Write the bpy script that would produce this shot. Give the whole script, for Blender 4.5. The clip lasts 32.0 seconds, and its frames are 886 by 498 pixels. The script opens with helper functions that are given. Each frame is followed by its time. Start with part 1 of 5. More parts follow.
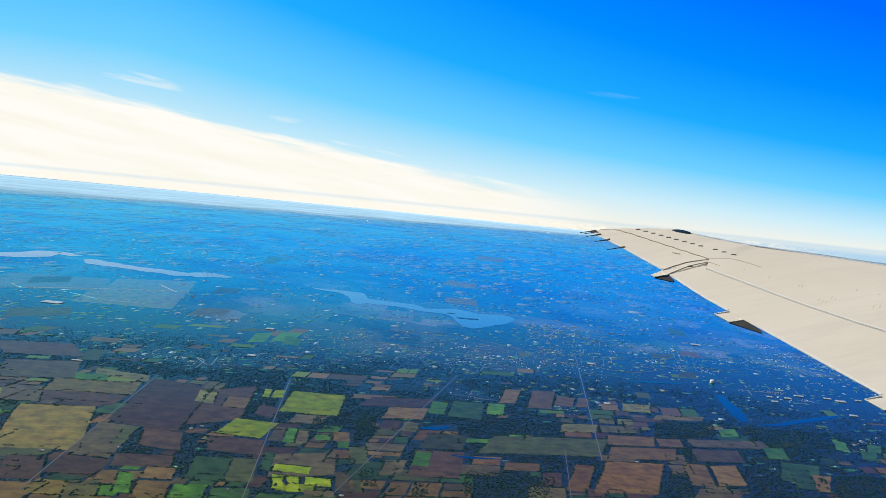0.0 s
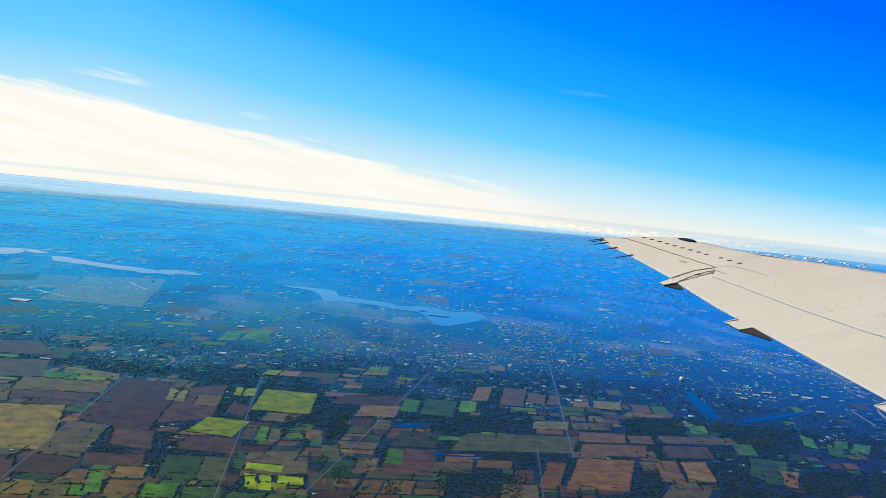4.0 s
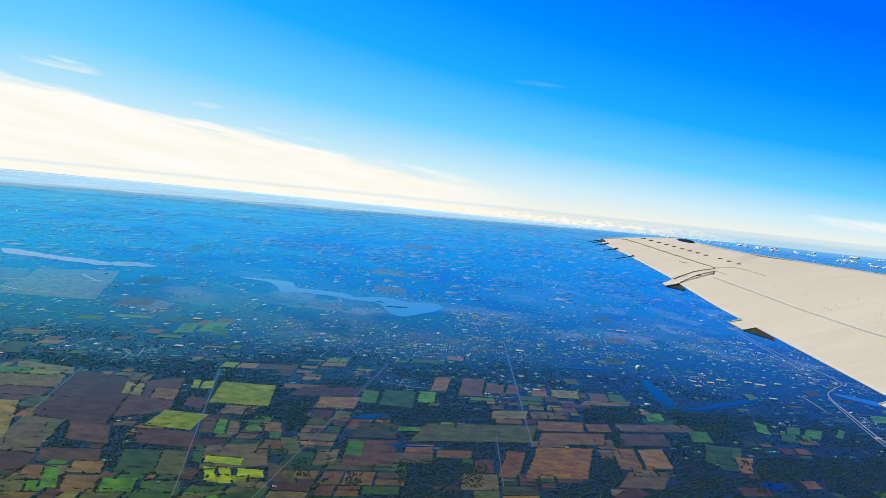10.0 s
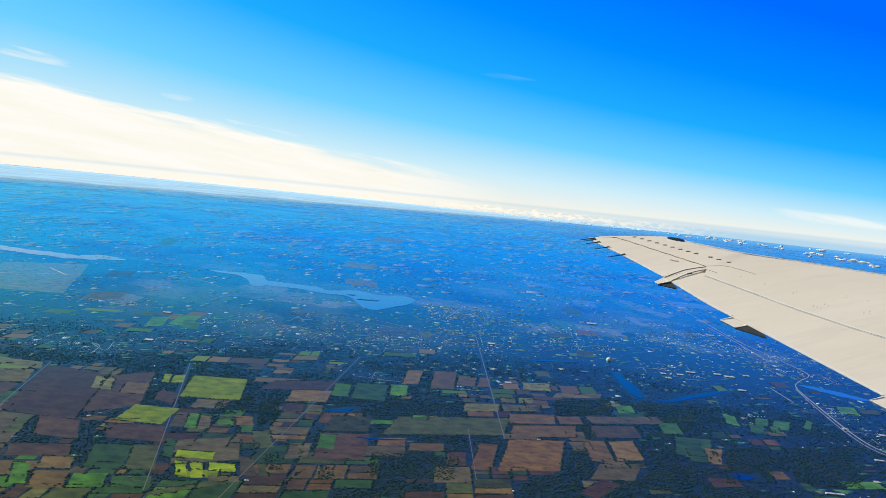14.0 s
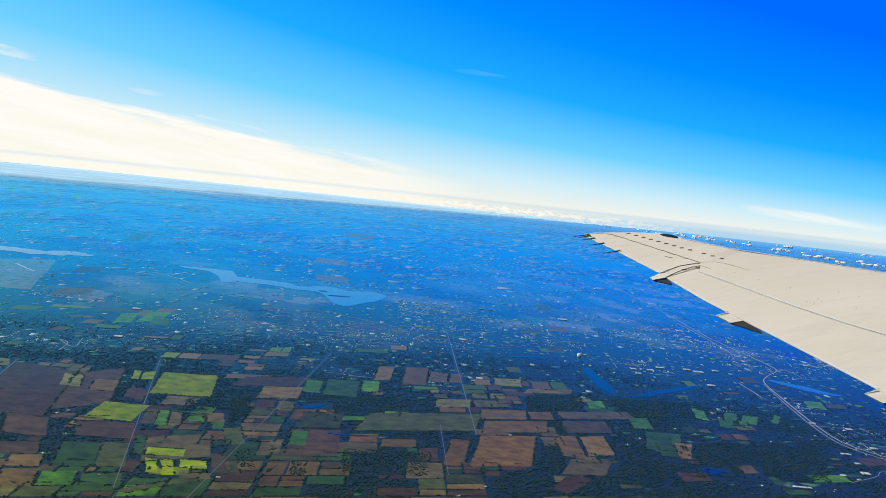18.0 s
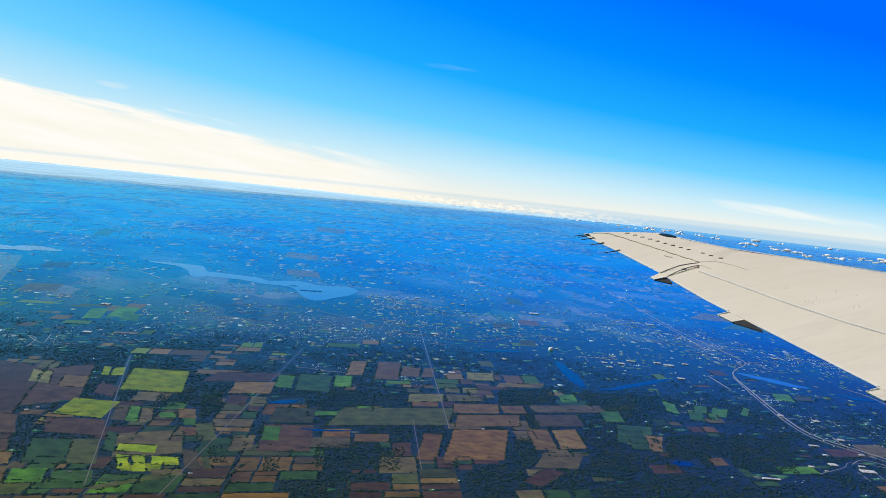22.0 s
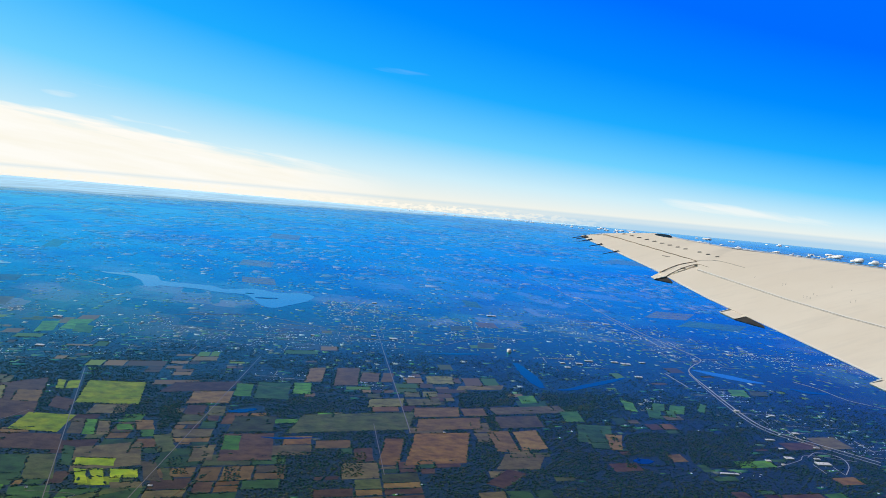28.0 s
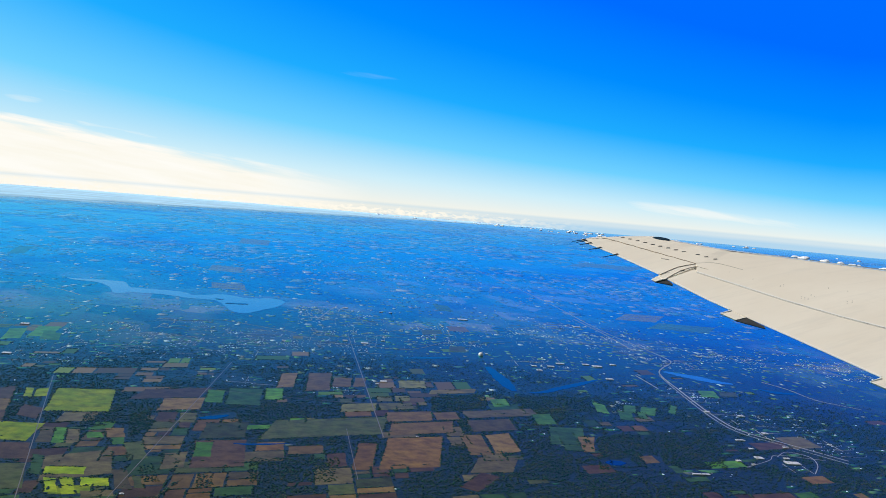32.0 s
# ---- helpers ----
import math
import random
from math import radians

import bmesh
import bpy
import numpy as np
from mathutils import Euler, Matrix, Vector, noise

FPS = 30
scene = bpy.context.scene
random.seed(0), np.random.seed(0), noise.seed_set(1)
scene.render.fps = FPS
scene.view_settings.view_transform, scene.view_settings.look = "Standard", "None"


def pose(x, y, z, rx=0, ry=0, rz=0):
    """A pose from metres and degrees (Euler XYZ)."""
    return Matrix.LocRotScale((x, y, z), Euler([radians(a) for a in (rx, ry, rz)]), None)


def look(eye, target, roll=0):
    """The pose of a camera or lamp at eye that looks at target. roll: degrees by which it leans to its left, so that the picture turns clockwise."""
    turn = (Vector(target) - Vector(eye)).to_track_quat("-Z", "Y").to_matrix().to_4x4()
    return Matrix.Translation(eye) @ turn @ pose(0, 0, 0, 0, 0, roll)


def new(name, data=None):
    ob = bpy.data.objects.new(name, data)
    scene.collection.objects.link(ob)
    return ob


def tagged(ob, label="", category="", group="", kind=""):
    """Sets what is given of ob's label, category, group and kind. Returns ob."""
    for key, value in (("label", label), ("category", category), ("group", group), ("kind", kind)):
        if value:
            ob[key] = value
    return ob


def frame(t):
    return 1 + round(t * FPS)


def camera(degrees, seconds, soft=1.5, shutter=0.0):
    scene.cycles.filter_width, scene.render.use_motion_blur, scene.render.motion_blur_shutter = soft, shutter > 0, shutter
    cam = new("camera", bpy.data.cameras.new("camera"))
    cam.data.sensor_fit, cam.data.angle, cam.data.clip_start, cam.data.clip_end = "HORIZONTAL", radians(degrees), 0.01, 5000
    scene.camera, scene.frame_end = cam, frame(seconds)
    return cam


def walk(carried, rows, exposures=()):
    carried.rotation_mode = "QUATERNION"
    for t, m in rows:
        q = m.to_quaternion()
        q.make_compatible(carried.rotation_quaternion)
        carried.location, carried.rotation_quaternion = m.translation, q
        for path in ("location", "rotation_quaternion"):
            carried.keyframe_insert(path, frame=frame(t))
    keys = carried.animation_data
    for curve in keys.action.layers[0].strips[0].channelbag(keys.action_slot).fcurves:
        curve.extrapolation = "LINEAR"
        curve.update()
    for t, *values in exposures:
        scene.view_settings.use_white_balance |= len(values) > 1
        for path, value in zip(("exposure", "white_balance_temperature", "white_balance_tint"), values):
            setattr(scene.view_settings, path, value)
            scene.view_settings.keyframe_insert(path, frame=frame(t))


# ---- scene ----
# The view from a cabin window over an aircraft's wing, above autumn farmland, a town and a lake.
# The wing is in true metres; the land below it is a 1:50 model (one unit is 50 m), so that the
# horizon of the curved earth lies inside the camera's drawing distance.
import functools
from math import atan2, cos, pi, sin, sqrt

EYE_Z = 41.467          # height of the cabin window over the land
EARTH = 127400.0        # earth's radius in the land's scale

# ---------------------------------------------------------------- camera
cam = camera(47.05, 32.0, soft=0.9)
# seconds, place, bearing from +y towards +x, pitch, lean
PATH = (
    (0, 1.3941, 0.2560, 41.3211, 3.860, -3.282, 5.722),
    (1, 1.2920, 0.2356, 41.3493, 4.280, -3.320, 5.478),
    (2, 1.1796, 0.1792, 41.3628, 4.700, -3.320, 5.583),
    (3, 1.0655, 0.1315, 41.3692, 5.120, -3.275, 5.857),
    (6, 0.7874, 0.0871, 41.4393, 6.380, -3.292, 5.741),
    (7, 0.7198, 0.1090, 41.4287, 6.800, -3.334, 5.823),
    (8, 0.6315, 0.1046, 41.4325, 7.220, -3.408, 5.850),
    (9, 0.5418, 0.0775, 41.4532, 7.640, -3.490, 5.787),
    (10, 0.4472, 0.0378, 41.4664, 8.060, -3.559, 5.847),
    (11, 0.3603, 0.0173, 41.4557, 8.480, -3.600, 5.899),
    (12, 0.3030, 0.0275, 41.4456, 8.900, -3.637, 5.874),
    (13, 0.2633, 0.0099, 41.4698, 9.320, -3.739, 5.850),
    (14, 0.2003, 0.0067, 41.5039, 9.740, -3.787, 5.933),
    (17, 0.0000, 0.0000, 41.4670, 11.000, -3.822, 6.076),
    (18, -0.0803, -0.0123, 41.4822, 11.420, -3.837, 6.091),
    (19, -0.1729, -0.0348, 41.5094, 11.840, -3.874, 6.063),
    (20, -0.2597, -0.0313, 41.5170, 12.260, -3.913, 6.070),
    (21, -0.3392, -0.0206, 41.5121, 12.680, -3.954, 6.126),
    (22, -0.4234, -0.0192, 41.5112, 13.100, -3.981, 6.138),
    (23, -0.5118, -0.0289, 41.5042, 13.520, -4.003, 6.092),
    (24, -0.5772, -0.0194, 41.4613, 13.940, -3.947, 6.175),
    (25, -0.6703, -0.0346, 41.4526, 14.360, -3.882, 6.224),
    (28, -0.9235, 0.0150, 41.4713, 15.620, -3.511, 5.166),
    (29, -1.0103, 0.0081, 41.4788, 16.040, -3.448, 5.072),
    (30, -1.0969, 0.0188, 41.4726, 16.460, -3.376, 5.104),
    (31, -1.1875, 0.0146, 41.4423, 16.880, -3.291, 5.160),
    (32, -1.2913, 0.0071, 41.4510, 17.300, -3.138, 4.885),
)


def turned(x, y, z, bearing, pitch, lean):
    b, p = radians(bearing), radians(pitch)
    eye = Vector((x, y, z))
    return look(eye, eye + Vector((sin(b) * cos(p), cos(b) * cos(p), sin(p))), lean)


walk(cam, [(row[0], turned(*row[1:])) for row in PATH])

# ---------------------------------------------------------------- light
SUN_BEARING, SUN_HEIGHT = radians(-62), radians(38)
world = bpy.data.worlds.new("world")
scene.world = world
world.use_nodes = True
sky_node = world.node_tree.nodes.new("ShaderNodeTexSky")
sky_node.sky_type, sky_node.sun_disc = "NISHITA", False
sky_node.sun_elevation, sky_node.sun_rotation = SUN_HEIGHT, SUN_BEARING
sky_node.altitude = 2000
world.node_tree.links.new(sky_node.outputs[0], world.node_tree.nodes["Background"].inputs[0])
world.node_tree.nodes["Background"].inputs[1].default_value = 0.06

sun = new("sun", bpy.data.lights.new("sun", "SUN"))
sun.data.energy, sun.data.angle, sun.data.color = 4.7, radians(0.53), (1.0, 0.955, 0.87)
to_sun = Vector((sin(SUN_BEARING) * cos(SUN_HEIGHT), cos(SUN_BEARING) * cos(SUN_HEIGHT), sin(SUN_HEIGHT)))
sun.matrix_world = look(to_sun * 100, (0, 0, 0))


# ---------------------------------------------------------------- materials
def lin(r, g, b):
    """A colour from 0..255 display values."""
    return tuple((v / 255 / 12.92 if v < 10.3 else ((v / 255 + 0.055) / 1.055) ** 2.4) for v in (r, g, b)) + (1.0,)


class Nodes:
    """A short hand for building node trees."""

    def __init__(self, name):
        self.mat = bpy.data.materials.new(name)
        self.mat.use_nodes = True
        self.tree = self.mat.node_tree
        self.bsdf = self.tree.nodes["Principled BSDF"]

    def add(self, kind, **values):
        node = self.tree.nodes.new("ShaderNode" + kind)
        for key, value in values.items():
            if key == "op":
                node.operation = value
            elif key == "clamp":
                node.use_clamp = value
            elif key.startswith("i_"):
                node.inputs[int(key[2:])].default_value = value
            else:
                node.inputs[key].default_value = value
        return node

    def link(self, a, b):
        self.tree.links.new(a, b)

    def math(self, op, a, b=None, clamp=False):
        node = self.add("Math", op=op, clamp=clamp)
        for n, v in enumerate((a, b)):
            if v is None:
                continue
            if isinstance(v, (int, float)):
                node.inputs[n].default_value = v
            else:
                self.link(v, node.inputs[n])
        return node.outputs[0]

    def mix(self, factor, a, b):
        node = self.tree.nodes.new("ShaderNodeMix")
        node.data_type = "RGBA"
        for socket, v in ((node.inputs[0], factor), (node.inputs[6], a), (node.inputs[7], b)):
            if isinstance(v, (tuple, int, float)):
                socket.default_value = v
            else:
                self.link(v, socket)
        return node.outputs[2]

    def ramp(self, factor, *stops):
        node = self.tree.nodes.new("ShaderNodeValToRGB")
        while len(node.color_ramp.elements) < len(stops):
            node.color_ramp.elements.new(0.5)
        for element, (at, colour) in zip(node.color_ramp.elements, stops):
            element.position, element.color = at, colour
        self.link(factor, node.inputs[0])
        return node.outputs[0]

    def coords(self, kind="Object"):
        return self.tree.nodes.new("ShaderNodeTexCoord").outputs[kind]

    def place(self):
        return self.tree.nodes.new("ShaderNodeNewGeometry").outputs["Position"]

    def noise(self, vector, scale, detail=4.0, rough=0.6):
        node = self.add("TexNoise", Scale=scale, Detail=detail, Roughness=rough)
        self.link(vector, node.inputs["Vector"])
        return node.outputs["Fac"]

    def mapped(self, vector, scale=(1, 1, 1), turn=0.0):
        node = self.tree.nodes.new("ShaderNodeMapping")
        node.inputs["Scale"].default_value, node.inputs["Rotation"].default_value = scale, (0, 0, turn)
        self.link(vector, node.inputs["Vector"])
        return node.outputs[0]

    def bump(self, height, strength, distance):
        node = self.add("Bump", Strength=strength, Distance=distance)
        self.link(height, node.inputs["Height"])
        self.link(node.outputs[0], self.bsdf.inputs["Normal"])


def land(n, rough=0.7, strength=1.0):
    """Aerial haze put into the surface: a blue-tinted gloss that grows towards grazing."""
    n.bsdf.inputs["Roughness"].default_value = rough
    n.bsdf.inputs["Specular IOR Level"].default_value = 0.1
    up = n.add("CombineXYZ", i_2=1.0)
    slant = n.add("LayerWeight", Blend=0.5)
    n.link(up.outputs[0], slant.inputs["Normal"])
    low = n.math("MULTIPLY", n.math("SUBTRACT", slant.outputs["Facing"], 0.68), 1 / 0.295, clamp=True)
    haze_gloss = n.tree.nodes.new("ShaderNodeBsdfAnisotropic")
    haze_gloss.inputs["Roughness"].default_value = 0.16
    n.link(up.outputs[0], haze_gloss.inputs["Normal"])
    # noise mottles the painted haze, to suggest distant woods and fields
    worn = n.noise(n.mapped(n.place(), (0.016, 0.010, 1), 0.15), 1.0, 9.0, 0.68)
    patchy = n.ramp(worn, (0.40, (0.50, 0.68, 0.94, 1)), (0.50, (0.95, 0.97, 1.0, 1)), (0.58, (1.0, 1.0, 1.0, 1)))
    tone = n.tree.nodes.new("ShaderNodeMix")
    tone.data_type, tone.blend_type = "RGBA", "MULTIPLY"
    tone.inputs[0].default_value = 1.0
    n.link(n.ramp(low, *HAZE_COLOUR), tone.inputs[6])
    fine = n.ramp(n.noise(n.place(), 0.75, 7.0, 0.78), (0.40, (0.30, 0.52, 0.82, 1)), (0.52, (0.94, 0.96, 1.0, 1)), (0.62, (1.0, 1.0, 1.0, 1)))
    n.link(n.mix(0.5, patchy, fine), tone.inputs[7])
    n.link(tone.outputs[2], haze_gloss.inputs["Color"])
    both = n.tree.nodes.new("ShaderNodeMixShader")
    n.link(n.math("MULTIPLY", n.ramp(low, *[(at, (v, v, v, 1)) for at, v in HAZE_AMOUNT]), strength), both.inputs[0])
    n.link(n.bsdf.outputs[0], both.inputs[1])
    n.link(haze_gloss.outputs[0], both.inputs[2])
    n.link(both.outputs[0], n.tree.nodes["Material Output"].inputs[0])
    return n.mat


# share and tint of the haze painted on land, from steep to grazing
HAZE_AMOUNT = ((0.0, 0.03), (0.1, 0.06), (0.2, 0.09), (0.3, 0.12), (0.4, 0.18), (0.5, 0.27), (0.57, 0.36), (0.64, 0.50), (0.72, 0.71), (0.79, 0.84), (0.87, 0.94), (0.93, 0.96), (1.0, 0.97))
HAZE_COLOUR = ((0.0, (0.02, 0.82, 0.95, 1)), (0.45, (0.02, 0.90, 0.84, 1)), (0.60, (0.03, 0.82, 0.88, 1)), (0.72, (0.04, 0.71, 0.96, 1)), (0.86, (0.06, 0.65, 1.0, 1)), (0.94, (0.14, 0.71, 1.0, 1)), (0.98, (0.34, 0.74, 1.0, 1)), (1.0, (0.60, 0.88, 1.0, 1)))


def soil(name, a, b, c=None, stripe=0.0, turn=0.0):
    """Farm soil or crop: two colours in patches, fine grain and faint work lines."""
    n = Nodes(name)
    p = n.place()
    big = n.noise(p, 0.24, 5.0, 0.65)
    fine = n.noise(p, 3.2, 5.0, 0.7)
    colour = n.mix(n.ramp(big, (0.42, (0, 0, 0, 1)), (0.58, (1, 1, 1, 1))), a, b)
    colour = n.mix(n.math("MULTIPLY", n.ramp(fine, (0.45, (0, 0, 0, 1)), (0.75, (1, 1, 1, 1))), 0.5), colour, c or b)
    info = n.tree.nodes.new("ShaderNodeObjectInfo").outputs["Random"]
    shade = n.tree.nodes.new("ShaderNodeHueSaturation")
    n.link(colour, shade.inputs["Color"])
    blotch = n.ramp(n.noise(p, 0.42, 6.0, 0.62), (0.34, (0.55, 0.55, 0.55, 1)), (0.5, (1, 1, 1, 1)), (0.68, (1.4, 1.4, 1.4, 1)))
    n.link(n.math("MULTIPLY", n.math("ADD", n.math("MULTIPLY", info, 0.7), 0.62), blotch), shade.inputs["Value"])
    colour = shade.outputs[0]
    if stripe:
        wave = n.add("TexWave", Scale=2.2, Distortion=1.2)
        n.link(n.mapped(p, (1, 1, 1), turn), wave.inputs["Vector"])
        colour = n.mix(n.math("MULTIPLY", wave.outputs["Fac"], stripe), colour, c or a)
    n.link(colour, n.bsdf.inputs["Base Color"])
    n.bump(fine, 0.4, 0.05)
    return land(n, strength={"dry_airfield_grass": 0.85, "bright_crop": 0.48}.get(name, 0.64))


SOILS = {
    "lime": soil("bright_crop", (0.167, 0.260, 0.004, 1), (0.254, 0.310, 0.006, 1), (0.103, 0.201, 0.004, 1), 0.15, 0.3),
    "green": soil("green_crop", (0.046, 0.147, 0.006, 1), (0.070, 0.180, 0.011, 1), (0.039, 0.104, 0.006, 1), 0.15, 0.2),
    "meadow": soil("meadow_grass", (0.019, 0.056, 0.008, 1), (0.027, 0.069, 0.013, 1), (0.034, 0.056, 0.014, 1), 0.1, 0.1),
    "plough": soil("ploughed_soil", (0.043, 0.028, 0.013, 1), (0.059, 0.037, 0.014, 1), (0.078, 0.048, 0.016, 1), 0.2, -0.2),
    "taupe": soil("harrowed_soil", (0.076, 0.062, 0.025, 1), (0.094, 0.081, 0.030, 1), (0.071, 0.071, 0.018, 1), 0.15, 0.2),
    "brown": soil("stubble", (0.107, 0.069, 0.017, 1), (0.130, 0.088, 0.022, 1), (0.149, 0.108, 0.028, 1), 0.2, 1.4),
}
SOILS.update({
    "red": soil("red_brown_soil", (0.107, 0.060, 0.011, 1), (0.135, 0.079, 0.014, 1), (0.081, 0.053, 0.012, 1), 0.2, 0.2),
    "tan": soil("dry_stubble", (0.107, 0.108, 0.026, 1), (0.133, 0.134, 0.031, 1), (0.089, 0.092, 0.020, 1), 0.1, 1.2),
    "straw": soil("straw_field", (0.196, 0.140, 0.021, 1), (0.142, 0.123, 0.018, 1), (0.083, 0.107, 0.015, 1), 0.1, 0.4),
    "airfield": soil("dry_airfield_grass", (0.10, 0.12, 0.035, 1), (0.13, 0.11, 0.055, 1), (0.08, 0.12, 0.03, 1), 0.1, 0.5),
    "olive": soil("olive_pasture", (0.044, 0.061, 0.010, 1), (0.054, 0.064, 0.014, 1), (0.035, 0.046, 0.010, 1), 0.1, 0.5),
})


def ground_material():
    """Woodland floor and rough land near, a mosaic of woods and fields far off."""
    n = Nodes("open_country")
    p = n.place()
    turned_p = n.mapped(p, (0.085, 0.045, 1), radians(13))
    cells = n.add("TexVoronoi", Scale=1.0, Randomness=0.75)
    cells.distance = "CHEBYCHEV"
    n.link(turned_p, cells.inputs["Vector"])
    shade = n.tree.nodes.new("ShaderNodeSeparateColor")
    n.link(cells.outputs["Color"], shade.inputs[0])
    crops = n.ramp(shade.outputs[0], (0.0, (0.009, 0.030, 0.015, 1)), (0.30, (0.034, 0.075, 0.030, 1)),
                   (0.5, (0.075, 0.090, 0.048, 1)), (0.68, (0.038, 0.130, 0.028, 1)), (0.85, (0.135, 0.145, 0.081, 1)), (1.0, (0.203, 0.220, 0.133, 1)))
    wood = n.noise(n.mapped(p, (0.010, 0.006, 1)), 1.0, 6.0, 0.62)
    woods = n.ramp(n.noise(p, 1.6, 6.0, 0.75), (0.3, (0.003, 0.012, 0.014, 1)), (0.5, (0.008, 0.026, 0.024, 1)), (0.65, (0.024, 0.034, 0.029, 1)), (0.85, (0.025, 0.075, 0.032, 1)))
    apart = n.add("VectorMath", op="LENGTH")
    n.link(p, apart.inputs[0])
    open_land = n.math("MULTIPLY", n.math("SUBTRACT", apart.outputs["Value"], 235.0), 0.012, clamp=True)
    colour = n.mix(n.math("MULTIPLY", n.ramp(wood, (0.48, (0, 0, 0, 1)), (0.54, (1, 1, 1, 1))), open_land), woods, crops)
    n.link(colour, n.bsdf.inputs["Base Color"])
    n.bump(n.noise(p, 1.1, 6.0, 0.7), 0.6, 0.25)
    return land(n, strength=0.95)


def simple(name, colour, other=None, scale=2.0, rough=0.6, metal=0.0, bump=0.0, far=False, kind="place"):
    n = Nodes(name)
    p = n.place() if kind == "place" else n.coords()
    grain = n.noise(p, scale, 5.0, 0.65)
    n.link(n.mix(n.ramp(grain, (0.35, (0, 0, 0, 1)), (0.7, (1, 1, 1, 1))), colour, other or colour), n.bsdf.inputs["Base Color"])
    n.bsdf.inputs["Roughness"].default_value, n.bsdf.inputs["Metallic"].default_value = rough, metal
    if bump:
        n.bump(grain, bump, 0.02)
    if far:
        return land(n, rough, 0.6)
    return n.mat


def islands(name, *stops, rough=0.8, gloss=True, leafy=False, strength=1.0):
    """One material for a mesh of many pieces, each with a colour of its own."""
    n = Nodes(name)
    pick = n.tree.nodes.new("ShaderNodeNewGeometry").outputs["Random Per Island"]
    colour = n.ramp(pick, *stops)
    if leafy:
        stand = n.ramp(n.noise(n.place(), 0.16, 3.0, 0.6), (0.38, (0.75, 0.95, 1.0, 1)), (0.50, (1.0, 1.0, 1.0, 1)), (0.64, (1.55, 1.15, 0.85, 1)))
        tint = n.tree.nodes.new("ShaderNodeMix")
        tint.data_type, tint.blend_type = "RGBA", "MULTIPLY"
        tint.inputs[0].default_value = 1.0
        n.link(colour, tint.inputs[6])
        n.link(stand, tint.inputs[7])
        colour = tint.outputs[2]
    n.link(colour, n.bsdf.inputs["Base Color"])
    n.bsdf.inputs["Roughness"].default_value = rough
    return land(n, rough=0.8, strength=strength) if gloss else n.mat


def water_material(name, base, tint):
    n = Nodes(name)
    p = n.place()
    n.bsdf.inputs["Base Color"].default_value = base
    n.bsdf.inputs["Roughness"].default_value = 0.09
    n.bsdf.inputs["IOR"].default_value = 1.33
    n.bsdf.inputs["Specular Tint"].default_value = tint
    n.bump(n.noise(n.mapped(p, (1, 1.6, 1)), 3.0, 4.0), 0.05, 0.02)
    return n.mat


GROUND, WATER = ground_material(), water_material("lake_water", (0.03, 0.13, 0.42, 1), (0.40, 0.68, 1.0, 1))
DARK_WATER = water_material("river_water", (0.004, 0.014, 0.026, 1), (0.10, 0.34, 0.46, 1))
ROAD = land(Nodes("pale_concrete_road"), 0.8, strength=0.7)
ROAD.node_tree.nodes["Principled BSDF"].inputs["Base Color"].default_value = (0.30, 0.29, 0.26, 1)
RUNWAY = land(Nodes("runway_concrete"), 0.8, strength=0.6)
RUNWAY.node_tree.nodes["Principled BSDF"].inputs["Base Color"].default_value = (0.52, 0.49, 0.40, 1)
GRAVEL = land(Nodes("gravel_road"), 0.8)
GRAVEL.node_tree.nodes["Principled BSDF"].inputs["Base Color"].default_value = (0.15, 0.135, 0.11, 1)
CONIFER = islands("tree_crowns", (0.0, (0.006, 0.028, 0.024, 1)), (0.3, (0.015, 0.053, 0.036, 1)), (0.6, (0.026, 0.070, 0.042, 1)),
                  (0.78, (0.041, 0.067, 0.045, 1)), (0.92, (0.065, 0.071, 0.048, 1)), (1.0, (0.034, 0.119, 0.045, 1)), leafy=True)
CANOPY = islands("woodland_canopy", (0.0, (0.005, 0.025, 0.027, 1)), (0.45, (0.012, 0.049, 0.042, 1)), (0.75, (0.028, 0.076, 0.051, 1)), (0.9, (0.053, 0.081, 0.060, 1)), (1.0, (0.031, 0.123, 0.045, 1)), strength=0.88)
HOUSE = islands("house_walls", (0.0, (0.16, 0.16, 0.18, 1)), (0.25, (0.34, 0.33, 0.34, 1)), (0.3, (0.70, 0.72, 0.76, 1)), (1.0, (0.88, 0.90, 0.94, 1)), strength=0.5)
PATCH = islands("distant_fields", (0.0, (0.12, 0.17, 0.12, 1)), (0.3, (0.19, 0.19, 0.14, 1)), (0.5, (0.24, 0.22, 0.15, 1)),
                (0.7, (0.072, 0.200, 0.050, 1)), (0.85, (0.264, 0.270, 0.180, 1)), (1.0, (0.368, 0.380, 0.270, 1)), strength=0.76)
PARCEL = islands("parcels", (0.0, (0.040, 0.036, 0.023, 1)), (0.2, (0.075, 0.058, 0.032, 1)), (0.38, (0.115, 0.084, 0.041, 1)), (0.52, (0.160, 0.121, 0.054, 1)),
                 (0.64, (0.060, 0.079, 0.022, 1)), (0.78, (0.035, 0.089, 0.018, 1)), (0.9, (0.075, 0.158, 0.018, 1)), (1.0, (0.170, 0.210, 0.027, 1)), strength=0.6)
CLEARING = islands("clearings", (0.0, (0.039, 0.100, 0.030, 1)), (0.3, (0.078, 0.190, 0.040, 1)), (0.45, (0.101, 0.120, 0.070, 1)), (0.62, (0.187, 0.200, 0.130, 1)), (0.75, (0.062, 0.220, 0.040, 1)),
                   (0.88, (0.281, 0.330, 0.280, 1)), (1.0, (0.468, 0.580, 0.540, 1)), strength=0.70)
